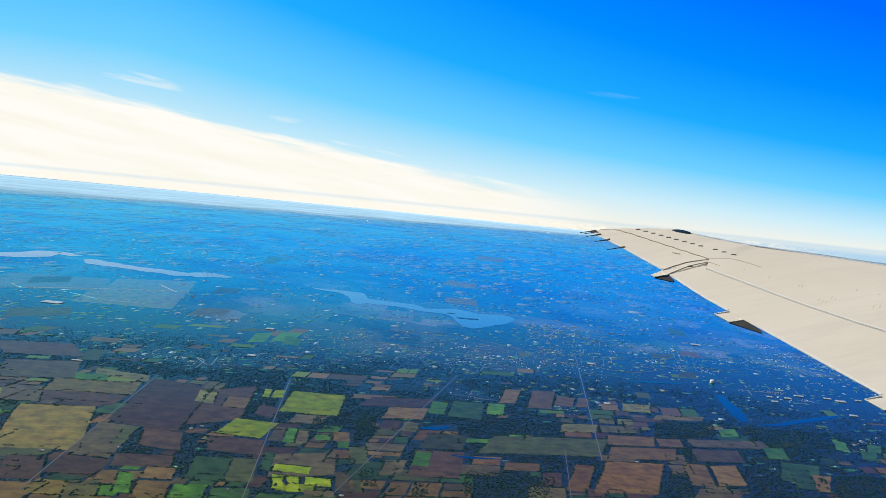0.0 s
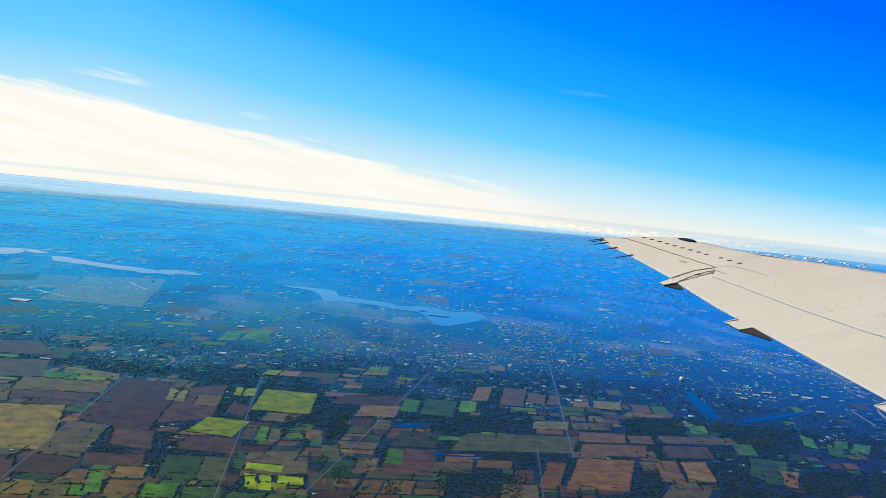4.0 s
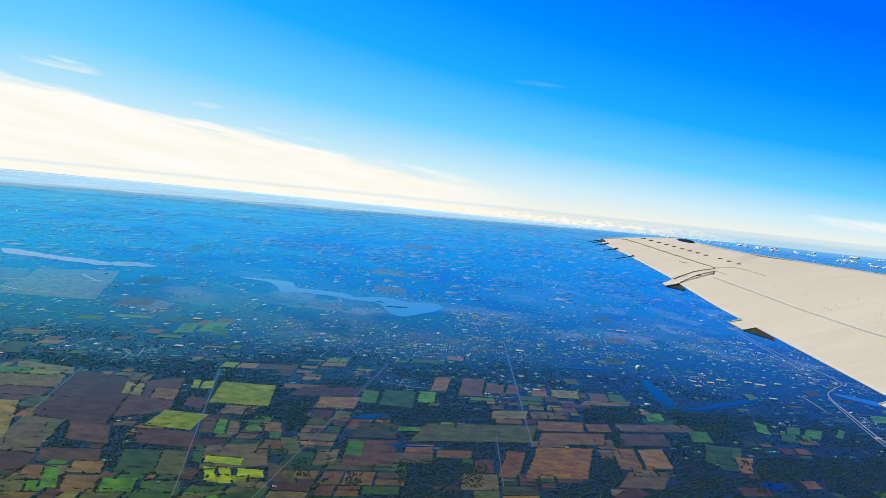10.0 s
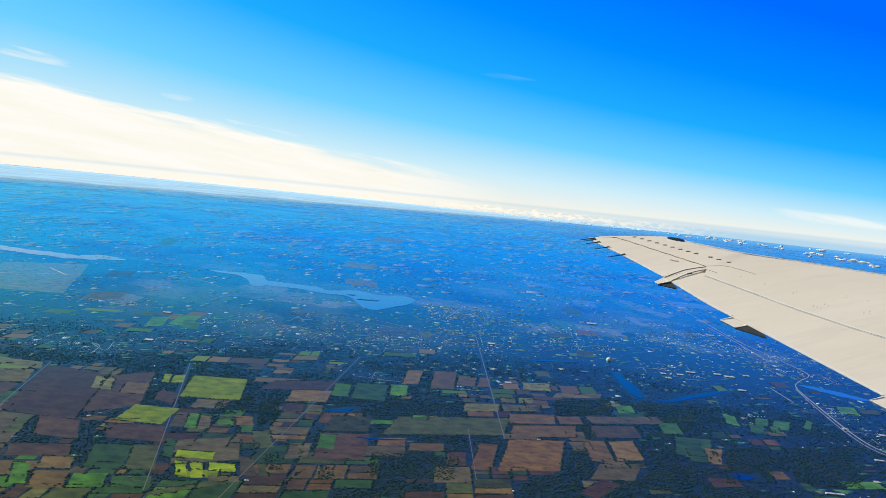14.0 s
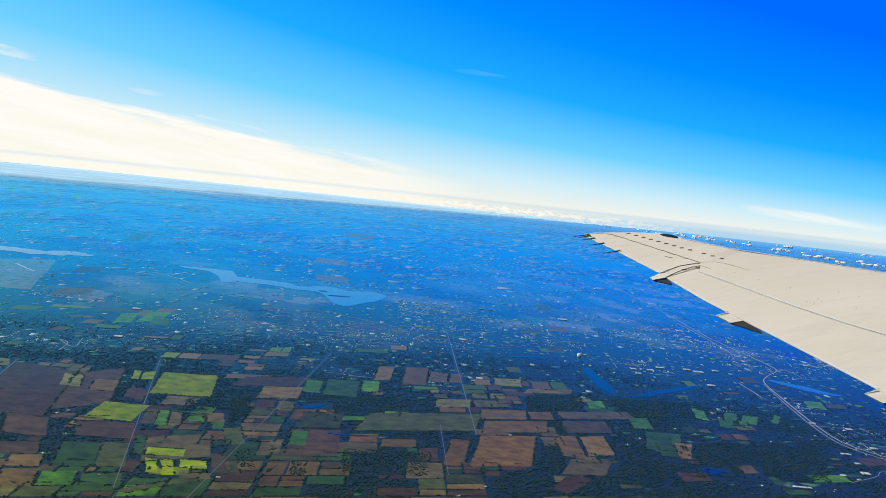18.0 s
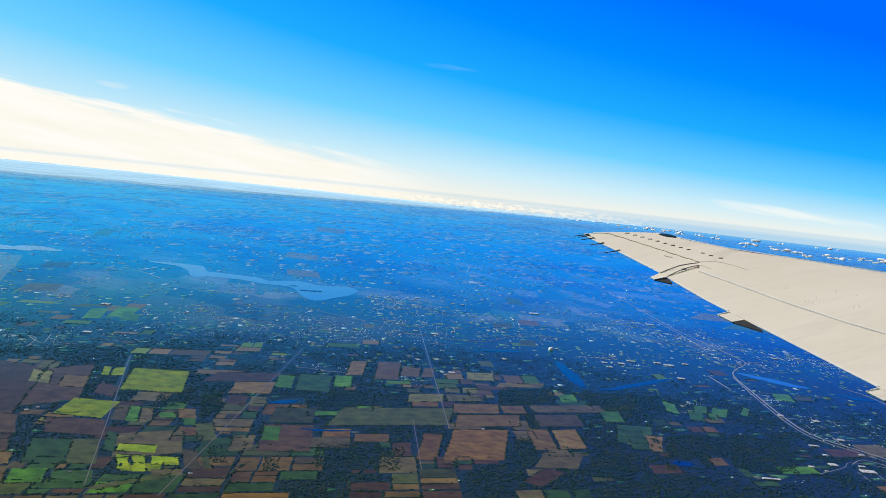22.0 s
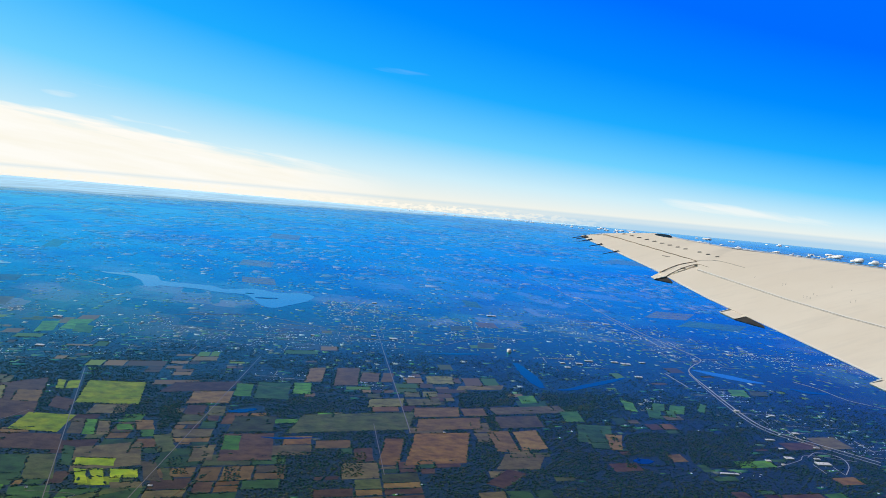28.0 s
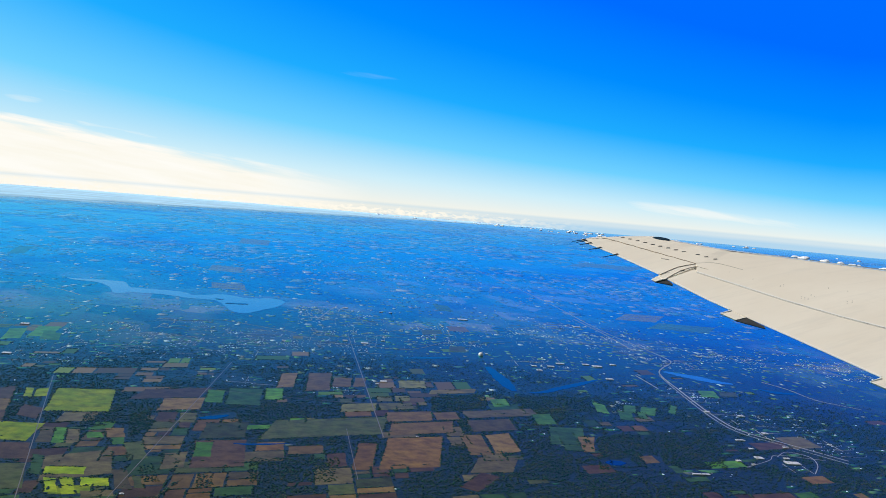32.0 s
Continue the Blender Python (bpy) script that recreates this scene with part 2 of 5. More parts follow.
LAWN = islands("lawns", (0.0, (0.016, 0.071, 0.017, 1)), (0.5, (0.033, 0.133, 0.020, 1)), (0.8, (0.067, 0.162, 0.028, 1)), (1.0, (0.081, 0.095, 0.056, 1)))
WHITE_ROOF = simple("white_roof", (0.62, 0.62, 0.62, 1), (0.40, 0.40, 0.42, 1), 0.8, 0.7, far=True)
GREY_WALL = simple("grey_wall", (0.32, 0.30, 0.28, 1), (0.42, 0.40, 0.37, 1), 1.5, 0.8, far=True)


# ---------------------------------------------------------------- mesh helpers
def drop(x, y):
    """How far the earth's curve has fallen away."""
    return -(x * x + y * y) / (2 * EARTH)


def mesh_ob(name, verts, faces, material, parent=None, label="", smooth=False):
    data = bpy.data.meshes.new(name)
    data.from_pydata([tuple(v) for v in verts], [], [tuple(f) for f in faces])
    data.materials.append(material)
    if smooth:
        data.shade_smooth()
    data.update()
    ob = new(name, data)
    if parent:
        ob.parent = parent
    if label:
        ob["label"] = label
    return ob


def part(name, bm, material, parent, label="", smooth=False):
    data = bpy.data.meshes.new(name)
    bm.normal_update()
    bm.to_mesh(data)
    bm.free()
    data.materials.append(material)
    if smooth:
        data.shade_smooth()
    ob = new(name, data)
    ob.parent = parent
    if label:
        ob["label"] = label
    return ob


def big_mesh(name, points, tris, material):
    """A mesh from numpy arrays of points and triangles."""
    data = bpy.data.meshes.new(name)
    data.vertices.add(len(points))
    data.vertices.foreach_set("co", np.ascontiguousarray(points, dtype=np.float32).ravel())
    data.loops.add(len(tris) * 3)
    data.loops.foreach_set("vertex_index", np.ascontiguousarray(tris, dtype=np.int32).ravel())
    data.polygons.add(len(tris))
    data.polygons.foreach_set("loop_start", np.arange(0, len(tris) * 3, 3, dtype=np.int32))
    data.update(calc_edges=True)
    data.materials.append(material)
    return new(name, data)


def smooth_line(points, steps=8):
    """Points along a smooth curve through the given ones."""
    pts = [np.array(p, float) for p in points]
    pts = [2 * pts[0] - pts[1]] + pts + [2 * pts[-1] - pts[-2]]
    out = []
    for a, b, c, d in zip(pts, pts[1:], pts[2:], pts[3:]):
        for k in range(steps):
            t = k / steps
            out.append(0.5 * (2 * b + (c - a) * t + (2 * a - 5 * b + 4 * c - d) * t * t + (3 * b - a - 3 * c + d) * t ** 3))
    out.append(pts[-2])
    return out


def ribbon(name, points, widths, lift, material, steps=8, ragged=0.0, seed=1):
    """A band along a curve, with thickness: a road, a runway, a river or a lake."""
    line = smooth_line(points, steps)
    if isinstance(widths, (int, float)):
        widths = [widths] * len(points)
    at = np.linspace(0, len(points) - 1, len(line))
    wide = np.interp(at, range(len(points)), widths)
    rng = random.Random(seed)
    verts, faces = [], []
    for k, p in enumerate(line):
        q = line[min(k + 1, len(line) - 1)] - line[max(k - 1, 0)]
        side = np.array([-q[1], q[0]]) / (np.hypot(*q) + 1e-9)
        for s in (1, -1):
            w = wide[k] / 2 * (1 + rng.uniform(-ragged, ragged))
            x, y = p + side * s * w
            z = drop(x, y)
            verts += [(x, y, z + lift), (x, y, z - 0.01)]
    for k in range(len(line) - 1):
        a, b = 4 * k, 4 * k + 4
        faces += [(a, a + 2, b + 2, b), (a + 1, a, b, b + 1), (a + 2, a + 3, b + 3, b + 2)]
    e = 4 * (len(line) - 1)
    faces += [(0, 1, 3, 2), (e + 1, e, e + 2, e + 3)]
    return mesh_ob(name, verts, faces, material)


# ---------------------------------------------------------------- sky backdrop
def sky_backdrop():
    """A far shell of sky low over the horizon, with the high cirrus on it."""
    n = Nodes("sky_and_cirrus")
    n.tree.nodes.remove(n.bsdf)
    xyz = n.tree.nodes.new("ShaderNodeSeparateXYZ")
    n.link(n.coords(), xyz.inputs[0])
    x, y, z = xyz.outputs
    bearing = n.math("MULTIPLY", n.math("ARCTAN2", x, y), 57.2958)
    flat = n.math("SQRT", n.math("ADD", n.math("MULTIPLY", x, x), n.math("MULTIPLY", y, y)))
    height = n.math("ADD", n.math("MULTIPLY", n.math("ARCTAN2", z, flat), 57.2958), 1.46)
    across = n.math("MULTIPLY", n.math("ADD", bearing, 14.0), 1 / 52.0, clamp=True)
    # the sky deepens upwards, and away from the sun
    deep = n.math("MULTIPLY", height, n.math("ADD", n.math("MULTIPLY", n.math("POWER", across, 1.22), 0.061), 0.036))
    sky = n.ramp(deep, (0.0, lin(246, 240, 222)), (0.05, lin(240, 243, 236)), (0.13, lin(206, 238, 250)), (0.27, lin(112, 209, 255)),
                 (0.45, lin(30, 172, 255)), (0.68, lin(0, 140, 255)), (1.0, lin(0, 108, 255)))
    soft = n.add("CombineXYZ")
    n.link(n.math("MULTIPLY", bearing, 0.10), soft.inputs[0])
    n.link(n.math("ADD", n.math("MULTIPLY", height, 1.1), n.math("MULTIPLY", bearing, 0.13)), soft.inputs[1])
    streak = n.noise(soft.outputs[0], 1.3, 6.0, 0.55)
    # the long bank of cirrus: a wedge that thins away from the sun
    top = n.math("SUBTRACT", 3.1, n.math("MULTIPLY", bearing, 0.118))
    inside = n.math("SUBTRACT", n.math("ADD", top, n.math("MULTIPLY", n.math("SUBTRACT", streak, 0.5), 3.0)), height)
    bank = n.math("MULTIPLY", inside, 1.5, clamp=True)
    fade = n.math("MULTIPLY", n.math("SUBTRACT", 13.0, bearing), 0.16, clamp=True)
    wisps = n.math("MULTIPLY", n.math("SUBTRACT", streak, 0.66), 5.0, clamp=True)
    near_sun = n.math("MULTIPLY", n.math("SUBTRACT", 4.0, bearing), 0.06, clamp=True)
    low = n.math("MULTIPLY", n.math("SUBTRACT", 6.5, height), 0.4, clamp=True)
    cover = n.math("MAXIMUM", n.math("MULTIPLY", bank, fade), n.math("MULTIPLY", n.math("MULTIPLY", wisps, near_sun), low))
    for at, up, half, thick, most in ((-13.2, 5.7, 2.8, 0.38, 0.8), (-5.4, 4.5, 1.2, 0.2, 0.4), (11.8, 7.6, 1.9, 0.16, 0.07), (32.0, 1.5, 5.0, 0.35, 0.6)):
        away_x = n.math("MULTIPLY", n.math("SUBTRACT", bearing, at), 1 / half)
        away_y = n.math("MULTIPLY", n.math("SUBTRACT", n.math("ADD", height, n.math("MULTIPLY", n.math("SUBTRACT", bearing, at), 0.035)), up), 1 / thick)
        inside_patch = n.math("SUBTRACT", n.math("ADD", 0.75, n.math("MULTIPLY", n.math("SUBTRACT", streak, 0.5), 6.0)), n.math("ADD", n.math("MULTIPLY", away_x, away_x), n.math("MULTIPLY", away_y, away_y)))
        cover = n.math("MAXIMUM", cover, n.math("MULTIPLY", n.math("MULTIPLY", inside_patch, 0.8, clamp=True), most))
    cloud = n.ramp(streak, (0.3, lin(250, 246, 232)), (0.6, lin(255, 253, 246)))
    row_at = n.add("CombineXYZ")
    n.link(n.math("MULTIPLY", bearing, 1.1), row_at.inputs[0])
    n.link(n.math("MULTIPLY", height, 3.0), row_at.inputs[1])
    puffs = n.noise(row_at.outputs[0], 2.2, 5.0, 0.6)
    row = n.math("MULTIPLY", n.math("SUBTRACT", n.math("SUBTRACT", puffs, 0.38), n.math("MULTIPLY", n.math("ABSOLUTE", n.math("SUBTRACT", height, 0.20)), 0.8)), 9.0, clamp=True)
    rim = n.math("SUBTRACT", 1.0, n.math("MULTIPLY", n.math("ABSOLUTE", n.math("SUBTRACT", height, 0.56)), 7.0), clamp=True)
    sky = n.mix(n.math("MULTIPLY", rim, 0.28), n.mix(cover, sky, cloud), lin(150, 205, 238))
    veil = n.math("MULTIPLY", n.math("MULTIPLY", n.math("SUBTRACT", 0.66, height), 2.4, clamp=True), n.math("MULTIPLY", n.math("SUBTRACT", bearing, 10.0), 0.07, clamp=True))
    sky = n.mix(n.math("MULTIPLY", veil, 0.75), sky, lin(150, 205, 242))
    glow = n.add("Emission", Strength=1.0)
    open_sky = n.math("SUBTRACT", 1.0, n.math("MULTIPLY", n.math("SUBTRACT", bearing, 16.0), 0.1, clamp=True))
    n.link(n.mix(n.math("MULTIPLY", row, open_sky), sky, lin(255, 250, 236)), glow.inputs[0])
    n.link(glow.outputs[0], n.tree.nodes["Material Output"].inputs[0])
    verts, faces, far = [], [], 4600.0
    bearings, heights = np.radians(np.arange(-75, 106, 4)), np.radians(np.arange(-4, 18.1, 2))
    for h in heights:
        verts += [(far * sin(b) * cos(h), far * cos(b) * cos(h), far * sin(h)) for b in bearings]
    w = len(bearings)
    for j in range(len(heights) - 1):
        faces += [(j * w + i, j * w + i + 1, (j + 1) * w + i + 1, (j + 1) * w + i) for i in range(w - 1)]
    ob = mesh_ob("backdrop", verts, faces, n.mat, smooth=True)
    ob.location = (0, 0, EYE_Z)
    tagged(ob, "clear deep blue sky with white cirrus over the horizon", "sky", kind="structure")


sky_backdrop()


# ---------------------------------------------------------------- ground
def ground():
    rings = [0, 20, 45, 75] + list(np.geomspace(100, 3700, 70))
    spokes = 180
    verts, faces = [(0, 0, 0)], []
    for r in rings[1:]:
        verts += [(r * sin(a), r * cos(a), drop(r, 0)) for a in np.linspace(0, 2 * pi, spokes, endpoint=False)]
    faces += [(0, 1 + (k + 1) % spokes, 1 + k) for k in range(spokes)]
    for j in range(len(rings) - 2):
        a, b = 1 + j * spokes, 1 + (j + 1) * spokes
        faces += [(a + k, a + (k + 1) % spokes, b + (k + 1) % spokes, b + k) for k in range(spokes)]
    ob = mesh_ob("ground", verts, faces, GROUND, smooth=True)
    tagged(ob, "wide dark autumn country of woods and farmland", "ground", kind="structure")


ground()

# a coarse plan of what is taken: 0 open, 1 field, 2 road, 3 water, 4 buildings, 5 groves, 6 gardens
PLAN_X, PLAN_Y, CELL = -240.0, 90.0, 0.5
PLAN = np.zeros((1400, 1300), np.uint8)


def plan_cells(x0, y0, x1, y1):
    i0, i1 = int((x0 - PLAN_X) / CELL), int((x1 - PLAN_X) / CELL) + 1
    j0, j1 = int((y0 - PLAN_Y) / CELL), int((y1 - PLAN_Y) / CELL) + 1
    i0, j0, i1, j1 = max(i0, 0), max(j0, 0), min(i1, PLAN.shape[1]), min(j1, PLAN.shape[0])
    jj, ii = np.mgrid[j0:max(j1, j0), i0:max(i1, i0)]
    return jj, ii, PLAN_X + (ii + 0.5) * CELL, PLAN_Y + (jj + 0.5) * CELL


def take_line(points, width, mark):
    line = smooth_line(points, 12)
    for a, b in zip(line, line[1:]):
        for t in np.linspace(0, 1, max(2, int(np.hypot(*(b - a)) / 0.4))):
            x, y = a + (b - a) * t
            jj, ii, xs, ys = plan_cells(x - width / 2, y - width / 2, x + width / 2, y + width / 2)
            PLAN[jj, ii] = mark


FIELD_EDGES = []
KINDS = {
    "airfield": "dry olive grass of an airfield",
    "lime": "bright yellow-green field of young winter crop", "green": "fresh green crop field among hedgerows",
    "meadow": "dark green meadow between tree lines", "plough": "dark purple-brown ploughed field with hedgerows",
    "taupe": "grey-brown harrowed field beside woodland", "brown": "brown stubble field with bare edges",
    "red": "reddish brown ploughed field beside woods", "tan": "pale tan dry stubble field",
    "straw": "straw-yellow field with green patches", "olive": "flat olive pasture with worn patches",
}


def field(x, y, wide, deep, turn, lean, kind, filler=False):
    """A field as a low slab with uneven borders; turn and lean give the ways its sides run."""
    a = np.array([cos(radians(turn)), sin(radians(turn))]) * wide / 2
    b = np.array([-sin(radians(lean)), cos(radians(lean))]) * deep / 2
    c = np.array([x, y])
    corners = [c - a - b, c + a - b, c + a + b, c - a + b]
    rim = []
    for p, q in zip(corners, corners[1:] + corners[:1]):
        n = max(3, int(np.hypot(*(q - p)) / 1.2))
        for k in range(n):
            v = p + (q - p) * k / n
            pull = (c - v) / (np.hypot(*(c - v)) + 1e-6)
            rim.append(v + pull * (0.1 + 0.35 * abs(noise.noise((v[0] * 0.5, v[1] * 0.5, 1)))))
    m = len(rim)
    lift = 0.008 + 0.00002 * len(FIELD_EDGES) if filler else 0.016 + 0.0001 * len(FIELD_EDGES)
    verts = [(x, y, drop(x, y) + lift)]
    verts += [(p[0], p[1], drop(*p) + lift) for p in rim] + [(p[0] + (p[0] - x) * 0.02, p[1] + (p[1] - y) * 0.02, drop(*p) - 0.004) for p in rim]
    faces = [(0, 1 + k, 1 + (k + 1) % m) for k in range(m)] + [(1 + k, 1 + m + k, 1 + m + (k + 1) % m, 1 + (k + 1) % m) for k in range(m)]
    ob = mesh_ob("field", verts, faces, SOILS[kind])
    tagged(ob, KINDS[kind], "field", "farm fields")
    lo, hi = np.min(corners, 0), np.max(corners, 0)
    jj, ii, xs, ys = plan_cells(lo[0], lo[1], hi[0], hi[1])
    inv = np.linalg.inv(np.array([a, b]).T)
    u = inv[0, 0] * (xs - x) + inv[0, 1] * (ys - y)
    v = inv[1, 0] * (xs - x) + inv[1, 1] * (ys - y)
    hit = (abs(u) < 1) & (abs(v) < 1)
    hit &= (PLAN[jj, ii] == 0) | (not filler)
    PLAN[jj[hit], ii[hit]] = 1
    FIELD_EDGES.append(corners)


field(-70.5, 315.7, 27.8, 42.7, 3, 5, "airfield")
field(-100.4, 335.1, 32.2, 37.2, 15, 11, "airfield")
field(-72.0, 347.7, 28.0, 39.1, 28, 6, "airfield")
field(-103.0, 339.8, 14.9, 18.1, 48, 12, "meadow")
field(-83.2, 268.3, 17.6, 15.1, 43, 15, "olive")
field(-75.9, 240.0, 7.0, 10.5, 65, 7, "green")
field(-43.7, 297.6, 10.3, 16.2, 24, -2, "tan")
field(-47.6, 354.0, 8.9, 17.0, 25, -0, "olive")
field(-47.2, 504.7, 6.7, 43.9, 2, -1, "green")
field(-25.1, 258.3, 4.4, 15.5, 22, -1, "green")
field(-18.8, 263.2, 5.7, 16.4, 14, -5, "green")
field(-45.5, 156.4, 12.1, 26.9, 10, 10, "straw")
field(-46.8, 176.7, 14.9, 8.9, -3, -3, "plough")
field(-46.7, 186.1, 15.4, 11.2, 8, 5, "straw")
field(-44.5, 198.0, 11.5, 6.4, -16, 9, "tan")
field(-49.6, 193.7, 7.1, 6.1, 4, 7, "green")
field(-66.6, 218.1, 15.9, 15.2, 13, 25, "plough")
field(-60.0, 197.4, 14.0, 17.1, 15, 12, "taupe")
field(-55.1, 216.1, 4.1, 12.9, 11, 5, "olive")
field(-56.2, 176.3, 6.7, 12.3, 7, 15, "taupe")
field(-32.2, 177.9, 12.7, 34.9, -21, 0, "plough")
field(-22.4, 180.8, 10.5, 28.0, 39, 1, "plough")
field(-26.3, 185.3, 3.6, 10.0, -12, 4, "tan")
field(-26.3, 195.3, 3.5, 6.6, 7, 0, "tan")
field(-20.4, 182.7, 4.5, 8.8, 1, 0, "brown")
field(-14.6, 177.8, 4.7, 8.0, -40, -4, "plough")
field(-35.5, 151.5, 6.4, 18.3, -12, -0, "taupe")
field(-33.3, 154.7, 2.1, 10.4, 18, 2, "olive")
field(-27.8, 154.0, 6.7, 10.8, -15, 8, "plough")
field(-27.7, 141.8, 8.1, 6.4, 6, 6, "plough")
field(-24.4, 136.5, 4.2, 5.5, 4, 3, "brown")
field(-23.9, 129.4, 4.4, 7.2, 5, 4, "brown")
field(-27.8, 131.4, 2.3, 8.7, -7, 8, "green")
field(-35.1, 137.0, 7.0, 9.1, -8, 0, "plough")
field(-35.3, 127.0, 5.9, 6.2, -5, 3, "straw")
field(-41.7, 134.6, 5.3, 10.9, 10, 13, "plough")
field(-32.0, 127.3, 4.1, 7.6, 16, 10, "tan")
field(-16.2, 164.8, 7.5, 11.1, -10, -10, "lime")
field(-16.7, 153.6, 8.7, 8.9, -3, 6, "plough")
field(-6.9, 187.4, 10.4, 18.4, -2, -3, "lime")
field(-16.1, 192.6, 1.5, 7.7, -12, 1, "lime")
field(-14.0, 192.8, 2.6, 7.1, 31, -0, "lime")
field(-11.0, 162.8, 2.2, 9.3, -7, -2, "taupe")
field(-9.1, 162.4, 1.8, 9.4, -6, -1, "green")
field(-7.1, 161.9, 2.0, 8.7, 6, 1, "taupe")
field(-5.7, 146.3, 9.9, 12.3, 22, 1, "taupe")
field(-11.0, 146.5, 1.8, 9.5, -26, 1, "meadow")
field(-6.1, 134.8, 5.3, 3.7, 4, -0, "lime")
field(-19.3, 129.7, 4.4, 6.0, 11, 1, "green")
field(-14.1, 130.1, 5.0, 4.7, 8, 3, "meadow")
field(-18.5, 140.6, 5.3, 11.8, 5, 2, "meadow")
field(-14.0, 141.0, 3.9, 11.8, 5, 3, "olive")
field(-57.7, 235.3, 6.6, 6.1, 2, 3, "brown")
field(8.7, 194.4, 13.1, 9.4, 14, -19, "plough")
field(10.1, 185.5, 7.7, 10.1, 11, -9, "brown")
field(10.6, 175.0, 3.0, 7.3, -1, -6, "tan")
field(7.1, 175.3, 3.4, 7.4, -7, -8, "plough")
field(-4.0, 162.6, 2.6, 3.6, 7, 9, "green")
field(-1.0, 164.2, 3.0, 6.1, 5, 3, "brown")
field(-0.5, 159.2, 2.1, 4.3, 16, 3, "green")
field(-7.2, 143.4, 5.5, 3.8, -3, -2, "lime")
field(-8.6, 136.9, 1.7, 6.5, -6, 5, "lime")
field(-6.5, 136.5, 1.8, 7.6, 6, 5, "lime")
field(-3.2, 138.1, 3.8, 4.0, -4, 2, "lime")
field(0.1, 139.3, 2.2, 9.0, -6, 4, "taupe")
field(-7.2, 128.6, 1.9, 10.8, -27, -54, "olive")
field(-2.8, 133.1, 4.2, 2.8, 5, 4, "taupe")
field(2.2, 138.0, 1.3, 5.7, -2, 4, "olive")
field(2.0, 153.8, 3.1, 9.9, 26, 4, "olive")
field(7.3, 148.5, 3.6, 8.6, 17, -7, "taupe")
field(5.2, 133.4, 2.9, 10.0, -121, -24, "brown")
field(16.1, 166.7, 7.4, 10.8, 8, -10, "olive")
field(14.0, 152.5, 8.0, 15.5, 6, -7, "plough")
field(11.8, 154.6, 2.7, 8.6, 1, -7, "green")
field(16.5, 192.8, 3.3, 11.4, -5, -8, "green")
field(22.0, 193.0, 6.4, 15.1, -3, -9, "meadow")
field(28.0, 195.8, 3.6, 10.9, 1, -9, "green")
field(32.7, 210.1, 3.9, 15.7, 14, -12, "brown")
field(39.3, 209.6, 5.4, 19.6, 11, -12, "brown")
field(44.2, 209.4, 4.2, 10.3, 2, -14, "brown")
field(48.1, 209.8, 2.6, 10.4, 5, -15, "brown")
field(41.3, 191.1, 2.8, 3.9, 11, -9, "olive")
field(42.5, 185.3, 7.5, 7.3, 13, -14, "tan")
field(49.5, 193.3, 3.4, 4.7, 7, -9, "tan")
field(53.4, 194.2, 3.4, 5.1, 11, -12, "tan")
field(50.3, 187.0, 7.3, 5.9, 11, -9, "tan")
field(59.4, 208.9, 6.4, 8.8, 7, -13, "tan")
field(66.6, 202.3, 11.2, 5.0, 12, -23, "straw")
field(33.7, 169.5, 21.7, 13.9, 11, -19, "olive")
field(50.7, 178.7, 9.4, 8.0, 9, -14, "brown")
field(58.1, 179.4, 5.0, 6.3, 9, -9, "brown")
field(50.6, 169.8, 12.7, 9.0, 11, -16, "brown")
field(70.0, 182.5, 16.3, 5.8, 12, -3, "taupe")
field(64.7, 172.7, 9.4, 8.9, 10, -11, "taupe")
field(36.1, 151.3, 3.2, 16.1, -3, -16, "red")
field(44.5, 153.8, 10.2, 19.7, 8, -18, "red")
field(56.9, 158.8, 4.1, 13.5, 4, -10, "brown")
field(62.1, 159.8, 5.3, 12.8, 18, -11, "brown")
field(55.9, 146.5, 7.0, 9.7, -0, -26, "taupe")
field(50.3, 137.5, 3.3, 9.6, -48, -39, "plough")
field(76.6, 165.5, 6.6, 13.6, -8, -22, "meadow")
field(77.4, 178.2, 4.4, 8.9, 11, -13, "green")
field(78.2, 159.6, 2.2, 11.2, 6, -25, "brown")
field(73.5, 192.2, 4.2, 7.4, 15, -12, "green")
field(101.3, 189.0, 2.8, 7.7, -19, -27, "green")
field(104.6, 187.1, 3.5, 8.8, -14, -31, "green")
field(111.6, 189.2, 2.2, 8.8, -75, -32, "green")
field(87.8, 290.0, 8.1, 9.5, 25, -13, "olive")
field(86.1, 259.7, 5.1, 9.5, 8, -17, "olive")
field(80.8, 688.3, 19.6, 60.7, -16, -9, "tan")
field(42.5, 465.6, 15.3, 28.8, -24, -9, "tan")
field(-16.9, 256.4, 4.7, 10.9, -19, -1, "green")
field(196.3, 329.6, 21.9, 21.5, -15, -39, "green")
field(192.2, 355.0, 16.1, 27.2, -10, -36, "tan")
field(75.4, 161.9, 3.2, 14.0, -5, -16, "meadow")
field(77.6, 160.1, 1.9, 10.3, -3, -19, "brown")
field(94.7, 189.1, 2.8, 9.6, -46, -19, "green")
field(97.2, 182.6, 2.9, 8.5, -23, -22, "green")
field(101.0, 182.9, 1.9, 6.4, -30, -23, "green")
field(131.2, 207.0, 4.6, 8.4, -4, -22, "green")
field(136.7, 207.1, 4.6, 6.1, -7, -27, "olive")
field(110.9, 354.3, 6.1, 19.1, -34, -11, "green")
field(36.7, 390.5, 12.8, 21.1, -17, -4, "tan")
field(99.1, 299.6, 6.3, 11.1, -6, -10, "brown")
field(336.8, 677.2, 45.4, 60.2, -21, -37, "tan")


WOODS = []


